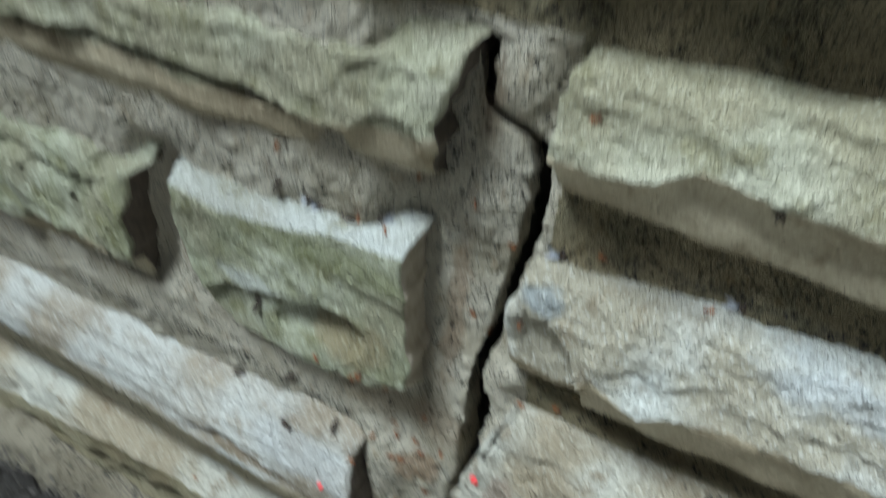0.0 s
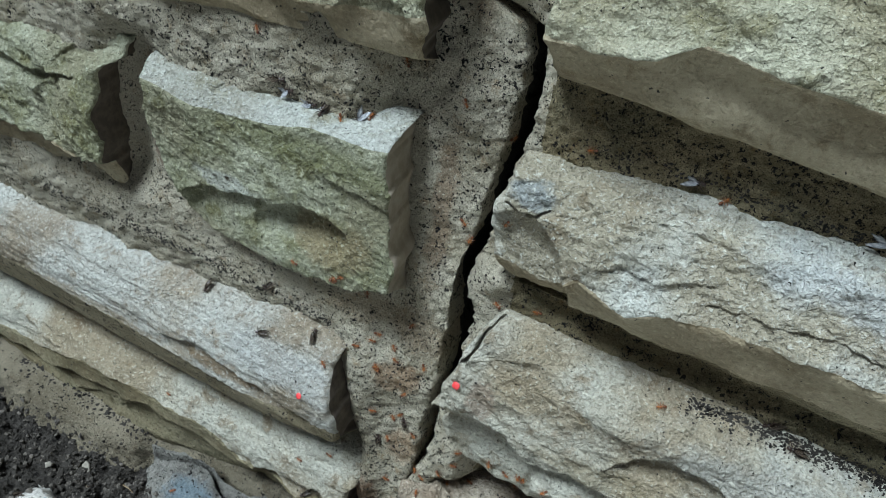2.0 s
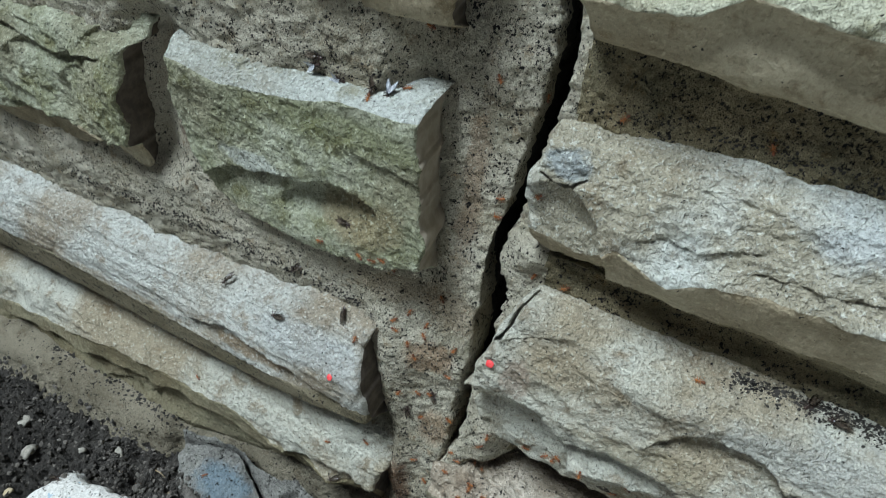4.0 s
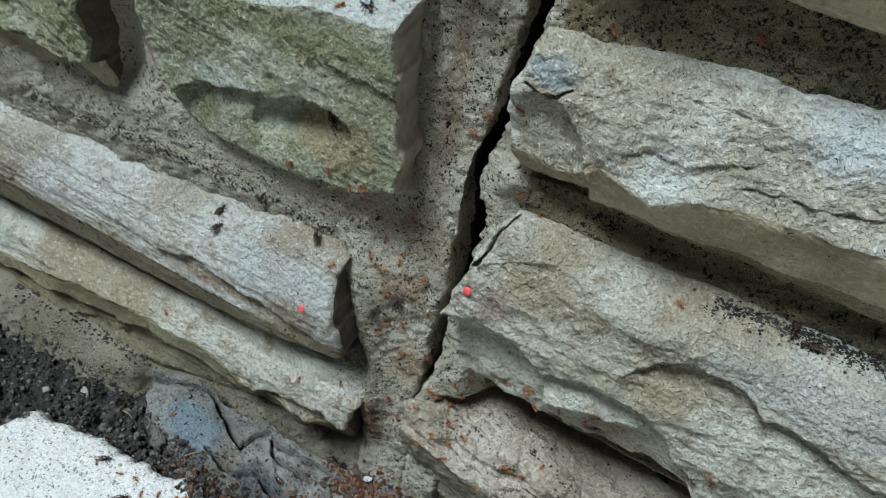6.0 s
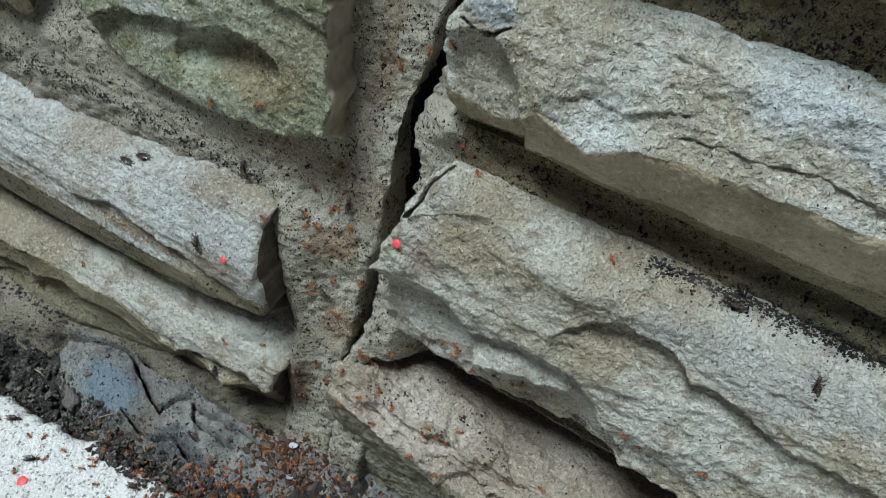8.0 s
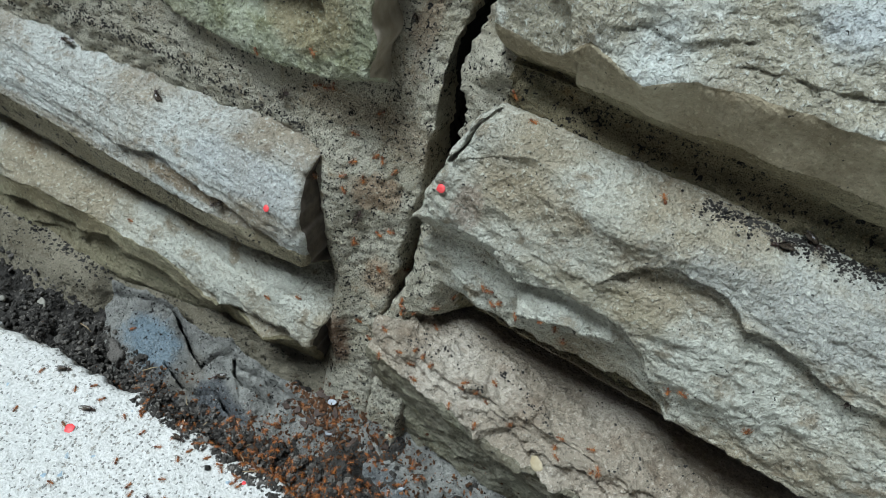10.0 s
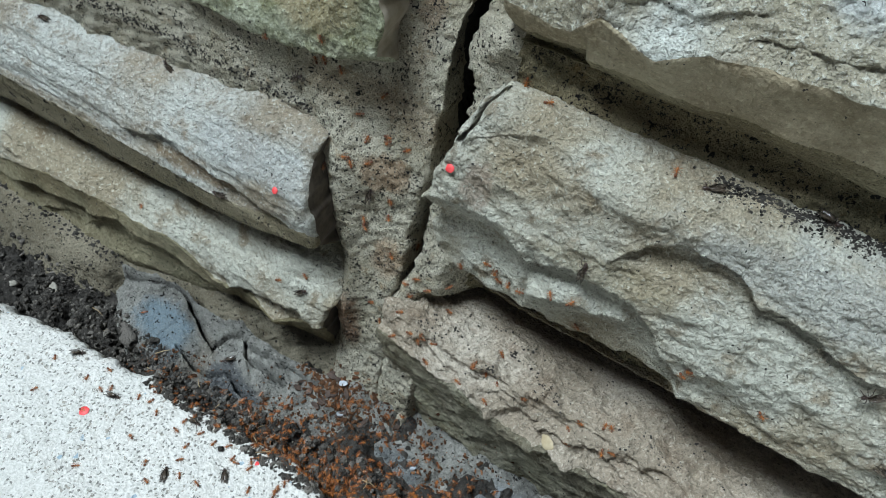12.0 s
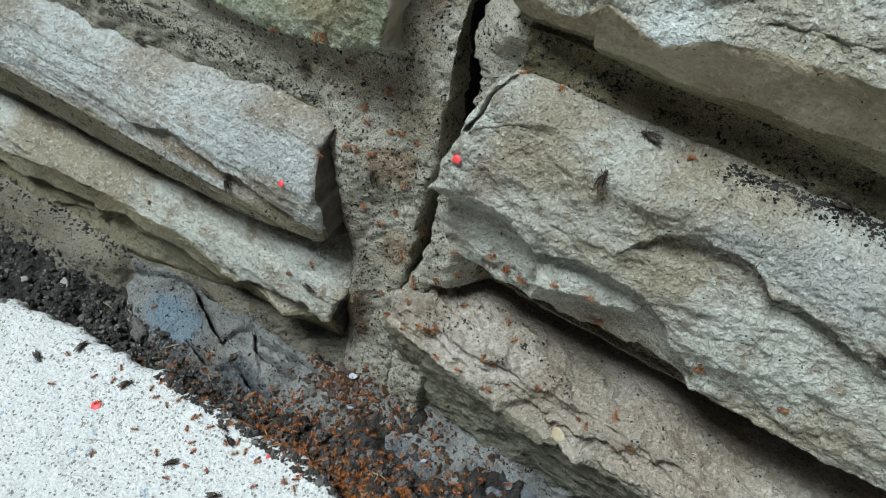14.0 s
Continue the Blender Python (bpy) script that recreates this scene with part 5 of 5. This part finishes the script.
# worker ants: a place each at one time, and a short winding way round it
WORKERS_WALL = [
    (0.0330, 0.1228), (0.0474, 0.1585), (0.0583, 0.1580), (0.0615, 0.1572), (0.0784, 0.1574), (0.0573, 0.0786), (0.0936, 0.1581), (0.0975, 0.1573), (0.0224, 0.0532),
    (0.0064, 0.1138), (0.0013, 0.0924), (0.0025, 0.0610), (0.1467, 0.1573), (0.1497, 0.1569), (0.0385, 0.2656), (-0.0264, 0.2138), (-0.0294, 0.2012), (-0.0134, 0.2081),
    (-0.0280, 0.1813), (-0.0267, 0.1466), (-0.2081, 0.0464), (-0.0862, 0.0556), (-0.0601, 0.0780), (-0.0195, 0.1499), (-0.0117, 0.2040), (-0.0439, 0.2367), (-0.0360, 0.2351),
    (0.0201, 0.1177), (0.0256, 0.1342), (0.0647, 0.1512), (0.0252, 0.3422), (0.0579, 0.3441), (0.0153, 0.3012), (0.0521, 0.2633), (-0.0013, 0.2039), (-0.0104, 0.1599),
    (0.0077, 0.1148), (0.0130, 0.1207), (0.0307, 0.1473), (0.0283, 0.0847), (0.0549, 0.1584)]
WORKERS_UPPER = [
    (0.0598, 0.0808), (0.0725, 0.1042), (-0.0491, 0.2345), (-0.0776, 0.2334), (0.0302, 0.3078), (0.0458, 0.4002), (0.0953, 0.3468), (0.0148, 0.2931), (0.0135, 0.3496),
    (-0.0502, 0.3274), (-0.0279, 0.3281), (-0.0553, 0.1736), (-0.0362, 0.1906), (-0.0239, 0.1902), (-0.0117, 0.2297), (0.1086, 0.2515), (0.0018, 0.1499), (-0.0525, 0.2406),
    (-0.0892, 0.3519), (-0.0193, 0.3544), (-0.0022, 0.1734), (-0.0102, 0.1322), (-0.0175, 0.0881), (-0.0106, 0.0735), (0.0450, 0.0491), (0.0631, 0.0457), (0.1246, 0.0925),
    (0.1818, 0.1585)]
WORKERS_SLAB = [
    (-0.1883, -0.1078), (-0.1665, -0.1089), (-0.1547, -0.0992), (-0.1465, -0.1079), (-0.1402, -0.1035), (-0.11, -0.1276), (-0.0924, -0.1304), (-0.0795, -0.1318), (-0.0779, -0.116), (-0.0814, -0.1072), (-0.1483, -0.1204),
    (-0.0695, -0.1265), (-0.0349, -0.1084), (-0.0396, -0.0965), (-0.1175, -0.0940), (-0.1109, -0.0930), (-0.0929, -0.0930), (-0.0781, -0.0954), (-0.0727, -0.0940), (-0.06, -0.0960), (-0.0463, -0.0950), (-0.0374, -0.0940),
    (-0.0185, -0.0960), (-0.0182, -0.0930), (-0.022, -0.104), (-0.030, -0.125), (-0.175, -0.135), (-0.125, -0.150), (-0.055, -0.118)]
rng = np.random.RandomState(7)


def wander(x, y, reach):
    """Seconds and places of a slow loop about (x, y)."""
    a, w = rng.uniform(0, 6.28), rng.choice((-1, 1)) * rng.uniform(0.25, 0.55)
    r = rng.uniform(0.3, 1.0) * reach
    return [(t, x + r * math.cos(a + w * t) + 0.2 * r * math.sin(2.3 * w * t), y + r * math.sin(a + w * t)) for t in (0, 1.5, 3, 4.5, 6, 7.5, 9, 10.5, 12, 13, 14)]


for spots, where, reach in ((WORKERS_WALL, on_face, 0.006), (WORKERS_UPPER, on_face, 0.007), (WORKERS_SLAB, on_ground, 0.006)):
    for a, b in spots:
        CRAWLERS.append((copy_thing(worker_model, Matrix()), crawl(wander(a, b, reach), where)))
for _ in range(110):
    x = rng.normal(0.0, 0.065) if rng.rand() < 0.75 else rng.uniform(-0.13, 0.12)
    low = np.interp(x, [-0.15, -0.05, 0.03, 0.12], [-0.086, -0.084, -0.080, -0.075])
    y = low + (np.interp(x, [-0.15, -0.06, 0.0, 0.1], [-0.066, -0.040, -0.018, -0.014]) - low) * rng.rand() ** 2
    CRAWLERS.append((copy_thing(worker_model, Matrix()), crawl(wander(x, y, 0.004), on_ground)))
for _ in range(12):
    x = rng.uniform(0.0, 0.15)
    CRAWLERS.append((copy_thing(worker_model, Matrix()), crawl(wander(x, rng.uniform(0.080, 0.094) - 0.03 * x, 0.006), on_wall)))
for _ in range(16):
    x = rng.uniform(-0.13, 0.0)
    CRAWLERS.append((copy_thing(worker_model, Matrix()), crawl(wander(x, rng.uniform(-0.108, -0.086), 0.005), on_ground)))
worker_model.matrix_basis = seated(*on_wall(0.015, 0.088), Vector((1, 0, 0.3)))
glint_model.matrix_basis = seated(*on_wall(-0.083, 0.3265), Vector((1, 0, 0.4)))
flyer_model.matrix_basis = seated(*on_ground(-0.02, -0.135), Vector((1, 0.5, 0)))


def numpy_of(me):
    co = np.empty(len(me.vertices) * 3)
    me.vertices.foreach_get("co", co)
    return co.reshape(-1, 3), [tuple(p.vertices) for p in me.polygons]


def heap(name, models, poses, mats, label, category):
    """Many uncountable small pieces in one mesh."""
    verts, faces, slots, base = [], [], [], 0
    for k, m in poses:
        co, polys = models[k]
        R = np.array(m.to_3x3())
        verts.append(co @ R.T + np.array(m.translation))
        for slot, f in polys:
            faces.append(tuple(v + base for v in f))
            slots.append(slot)
        base += len(co)
    me = bpy.data.meshes.new(name)
    me.from_pydata(np.concatenate(verts).tolist(), [], faces)
    for m in mats:
        me.materials.append(m)
    me.polygons.foreach_set("material_index", np.array(slots, dtype=np.int32))
    return tagged(new(name, me), label, category, kind="stuff")


def ant_model():
    co, polys, base = [], [], 0
    for name, me in WORKER:
        c, f = numpy_of(me)
        co.append(c)
        polys += [(1 if name == "abdomen" else 0, tuple(v + base for v in q)) for q in f]
        base += len(c)
    return np.concatenate(co), polys


poses = []
for _ in range(420):
    x = rng.normal(0.03, 0.06)
    low = np.interp(x, [-0.15, -0.05, 0.03, 0.12], [-0.088, -0.086, -0.082, -0.078])
    y = low + abs(rng.normal(0, 0.016 + 0.12 * max(0.0, min(x + 0.02, 0.1))))
    p, n = on_ground(x, min(y, -0.006))
    tilt = Vector((rng.uniform(-1, 1), rng.uniform(-1, 1), rng.uniform(0.2, 1.4))).normalized()
    poses.append((0, seated(p, (n + 0.8 * tilt).normalized(), Vector((rng.uniform(-1, 1), rng.uniform(-1, 1), 0.1)), 0.0004)))
heap("ant_swarm", [ant_model()], poses, [MAT["ant_orange"], MAT["ant_red"]], "dense swarm of orange ants in the gap beside the slab", "ants")


def lump_model(seed, flat=1.0, rough=0.35):
    bm = bmesh.new()
    bmesh.ops.create_icosphere(bm, subdivisions=2, radius=1)
    co = np.array([v.co[:] for v in bm.verts])
    co = co * (1 + rough * fbm(co[:, 0] * 1.3, co[:, 1] * 1.3, co[:, 2] * 1.3, 3, seed))[:, None]
    co[:, 2] *= flat
    faces = [(0, tuple(v.index for v in f.verts)) for f in bm.faces]
    bm.free()
    return co, faces


def small_lump(k):
    bm = bmesh.new()
    bmesh.ops.create_icosphere(bm, subdivisions=1, radius=1)
    co = np.array([v.co[:] for v in bm.verts])
    co = co * (1 + 0.5 * fbm(co[:, 0] * 1.7, co[:, 1] * 1.7, co[:, 2] * 1.7, 2, 260 + k))[:, None]
    faces = [(0, tuple(v.index for v in f.verts)) for f in bm.faces]
    bm.free()
    return co, faces


def lump_mesh(name, seed, radii, mat, rough=0.3):
    co, faces = lump_model(seed, 1.0, rough)
    me = bpy.data.meshes.new(name)
    me.from_pydata((co * np.array(radii)).tolist(), [], [f for _, f in faces])
    me.materials.append(mat)
    me.polygons.foreach_set("use_smooth", np.ones(len(me.polygons), dtype=bool))
    return me


LUMPS = [lump_model(200 + k, 0.85, 0.8) for k in range(8)]
poses = []
for _ in range(9000):
    left = rng.rand() < 0.55
    x = rng.uniform(-0.42, -0.13) if left else rng.uniform(-0.13, 0.16)
    y = rng.uniform(-0.092 if x > -0.26 else -0.16, -0.050 if left else np.interp(x, [-0.13, 0.0, 0.15], [-0.070, -0.055, -0.040]))
    p, n = on_ground(x, y)
    if p.z > -0.004 and left:
        continue
    r = 0.0004 + 0.0017 * rng.rand() ** 3
    m = seated(p, n, Vector((rng.uniform(-1, 1), rng.uniform(-1, 1), 0)), 0.2 * r) @ Matrix.Diagonal((r, r * rng.uniform(0.7, 1.1), r, 1))
    poses.append((rng.randint(8), m))
heap("soil_crumbs", LUMPS, poses, [MAT["clod"]], "dark crumbs of loose soil between slab and wall", "soil")

SMALL = [small_lump(k) for k in range(8)]
# brown husks and scraps among the ants
poses = []
for _ in range(5600):
    x = rng.normal(0.01, 0.07)
    low = np.interp(x, [-0.15, -0.05, 0.03, 0.12], [-0.080, -0.079, -0.080, -0.076])
    y = low + (np.interp(x, [-0.15, -0.06, 0.0, 0.12], [-0.066, -0.034, -0.002, 0.002]) - low) * rng.rand() ** 1.8
    if rng.rand() < 0.16:
        x, y = rng.normal(-0.032, 0.014), rng.normal(-0.026, 0.007)
    if fbm(x * 55, y * 55, 0, 2, 610) < -0.15 and rng.rand() < 0.8:
        continue
    p, n = on_ground(x, y)
    r = 0.00025 + 0.0010 * rng.rand() ** 3
    m = seated(p, (n + 0.5 * Vector((rng.uniform(-1, 1), rng.uniform(-1, 1), 0))).normalized(), Vector((rng.uniform(-1, 1), rng.uniform(-1, 1), 0)), 0.4 * r) @ Matrix.Diagonal((r * rng.uniform(1, 2.6), r, r * 0.6, 1))
    poses.append((rng.randint(8), m))
heap("husks", SMALL, poses, [MAT["husk"]], "reddish brown husks and scraps strewn among the ants", "litter")

# dirt that has gathered on the ledges and in the joints
poses = []
for where, knots, spread, count in ((on_face, [(0.118, 0.2575), (0.145, 0.2585), (0.22, 0.2590)], 0.0017, 3600), (on_face, [(0.115, 0.2530), (0.19, 0.2540)], 0.0024, 420), (on_wall, [(0.015, 0.0945), (0.20, 0.0945)], 0.0018, 1600),
                                    (on_face, [(-0.28, 0.1990), (-0.15, 0.2070), (-0.055, 0.2040)], 0.0022, 2000), (on_face, [(-0.15, 0.3340), (-0.03, 0.3360)], 0.002, 300), (on_face, [(0.06, 0.3490), (0.145, 0.3472), (0.2, 0.3465)], 0.0013, 700)):
    for _ in range(count):
        x = rng.uniform(knots[0][0], knots[-1][0])
        p, n = where(x, np.interp(x, [k[0] for k in knots], [k[1] for k in knots]) + 0.0012 * vnoise(x * 90, 0, 0, 620) + rng.normal(0, spread))
        r = 0.00012 + 0.0006 * rng.rand() ** 5
        m = seated(p, n, Vector((1, 0, rng.uniform(-1, 1))), 0.1 * r) @ Matrix.Diagonal((r * 1.3, r, r * 0.7, 1))
        poses.append((rng.randint(8), m))
for _ in range(900):
    x = rng.uniform(-0.36, -0.21)
    p, n = on_ground(x, rng.normal(-0.031, 0.006))
    r = 0.0002 + 0.0012 * rng.rand() ** 4
    poses.append((rng.randint(8), seated(p, n, Vector((1, 0, rng.uniform(-1, 1))), 0.1 * r) @ Matrix.Diagonal((r * 1.3, r, r * 0.8, 1))))
heap("ledge_dirt", SMALL, poses, [MAT["soil"]], "black crumbs of dirt gathered along the joints", "dirt")


def pebble(x, y, radii, mat, seed, label, name="pebble", sink=0.3):
    p, n = on_ground(x, y)
    ob = tagged(new(name, lump_mesh(name, seed, radii, mat, 0.62)), label, "stone")
    ob.matrix_basis = seated(p, n, Vector((math.cos(seed), math.sin(seed), 0)), radii[2] * sink)
    return ob


pebble(-0.2503, -0.0662, (0.0046, 0.0030, 0.0026), MAT["pebble"], 301, "small pale pebble lying on dark soil")
pebble(-0.2911, -0.1316, (0.0042, 0.0032, 0.0025), MAT["oval_pebble"], 302, "small yellow pebble lying on dark soil")
pebble(-0.3105, -0.1011, (0.0062, 0.0046, 0.0036), MAT["pebble"], 303, "pale grey pebble half sunk in soil")
pebble(-0.2760, -0.0800, (0.0034, 0.0026, 0.002), MAT["pebble"], 304, "small grey pebble lying on dark soil")
pebble(-0.3400, -0.0850, (0.0080, 0.0060, 0.0045), MAT["pebble"], 305, "pale grey stone half sunk in soil")
pebble(-0.2150, -0.0800, (0.0030, 0.0024, 0.002), MAT["clod"], 306, "small brown lump of earth")
pebble(-0.1690, -0.0690, (0.0095, 0.0060, 0.0040), MAT["clod"], 307, "broken grey stone chip under the plaster edge", "stone_chip", 0.5)
pebble(-0.0601, -0.0985, (0.0017, 0.0017, 0.0016), MAT["soil"], 308, "tiny round black grain on the slab", "seed", 0.8)
oval = tagged(new("pebble", lump_mesh("pebble", 311, (0.0062, 0.0045, 0.0016), MAT["oval_pebble"], 0.08)), "smooth oval tan pebble stuck to the lowest block", "stone")
oval.matrix_basis = seated(*on_face(0.1071, 0.0476), Vector((1, 0, -0.1)), 0.0004)


def chip_mesh(name, seed, length, width, thick, mat):
    """A thin splintered flake with a broken outline."""
    r = np.random.RandomState(seed)
    bm = bmesh.new()
    n = 9
    ring = [(length * 0.5 * math.cos(k * 2 * math.pi / n) * r.uniform(0.7, 1.15), width * 0.5 * math.sin(k * 2 * math.pi / n) * r.uniform(0.7, 1.15)) for k in range(n)]
    low = [bm.verts.new((x, y, 0.15 * thick * r.uniform(-1, 1))) for x, y in ring]
    high = [bm.verts.new((x * 0.93, y * 0.9, thick * r.uniform(0.7, 1.3))) for x, y in ring]
    bm.faces.new(low[::-1]), bm.faces.new(high)
    for k in range(n):
        bm.faces.new((low[k], low[(k + 1) % n], high[(k + 1) % n], high[k]))
    return finished(name, bm, mat, False)


MAT_CHIP = plain("pale_flake", (0.24, 0.26, 0.28), 0.5, (0.34, 0.36, 0.38), 500.0)
for k in range(34):
    x, y = rng.normal(-0.030, 0.016), rng.normal(-0.024, 0.010)
    if k >= 22:
        x, y = rng.uniform(-0.10, 0.11), rng.uniform(-0.080, -0.02)
    p, n = on_ground(x, y)
    ob = tagged(new("bark_chip", chip_mesh("bark_chip", 400 + k, rng.uniform(0.004, 0.011), rng.uniform(0.002, 0.005), 0.0009, MAT["wood"])),
                "dark brown splinter of bark in the litter", "bark", "bark chips at the foot of the wall")
    tilt = (n + 0.45 * Vector((rng.uniform(-1, 1), rng.uniform(-1, 1), 0))).normalized()
    ob.matrix_basis = seated(p, tilt, Vector((rng.uniform(-1, 1), rng.uniform(-1, 1), 0)), 0.0008)
for x, y, s, label in ((-0.0169, -0.0369, 0.0055, "small whitish flake on the grey mortar foot"), (-0.0256, -0.0221, 0.0070, "bluish white flake among bark chips"), (0.0420, -0.0400, 0.0045, "pale pinkish flake among the ants")):
    p, n = on_ground(x, y)
    ob = tagged(new("flake", chip_mesh("flake", int(900 + x * 1000), s, s * 0.6, 0.0008, MAT_CHIP)), label, "flake")
    ob.matrix_basis = seated(p, n, Vector((1, 0.6, 0)), 0.0012)
for k in range(12):
    x, y = rng.uniform(-0.26, 0.03), 0
    y = rng.uniform(-0.088, -0.06)
    p, n = on_ground(x, y)
    L_ = rng.uniform(0.006, 0.016)
    ob = tagged(new("straw", tube_mesh("straw", [(-L_ / 2, 0, 0.0004), (0, 0.0006, 0.0012), (L_ / 2, 0, 0.0004)], 0.0004, MAT["straw"])), "thin dry straw lying on the soil", "straw", "bits of straw")
    ob.matrix_basis = seated(p, n, Vector((rng.uniform(-1, 1), rng.uniform(-1, 1), 0)), 0.0006)


def paint_mark(parent, p, n, r, seed, label):
    """A dab of paint: a low irregular disc."""
    q = np.random.RandomState(seed)
    bm = bmesh.new()
    k = 14
    ring = [bm.verts.new((r * math.cos(i * 2 * math.pi / k) * q.uniform(0.85, 1.12), r * math.sin(i * 2 * math.pi / k) * q.uniform(0.8, 1.1), 0)) for i in range(k)]
    inner = [bm.verts.new((v.co.x * 0.8, v.co.y * 0.8, 0.00035)) for v in ring]
    bm.faces.new(inner)
    for i in range(k):
        bm.faces.new((ring[i], ring[(i + 1) % k], inner[(i + 1) % k], inner[i]))
    ob = part("paint_mark", finished("paint_mark", bm, MAT["red_paint"]), parent, label)
    ob.matrix_basis = seated(p, n, Vector((1, 0, 0.2)), 0.0005)


paint_mark(wall, *on_wall(-0.0656, 0.1567), 0.0019, 1, "small red dab of paint")
paint_mark(wall, *on_wall(0.0204, 0.2063), 0.0023, 2, "round red dab of paint")
paint_mark(paving, *on_ground(-0.1443, -0.1252), 0.0032, 3, "faded red dab of paint")
paint_mark(paving, *on_ground(-0.036, -0.0935), 0.0014, 4, "tiny red dab of paint")


# ---- what moves ----
def motions():
    for thing, rows in CRAWLERS:
        walk(thing, rows)


motions()
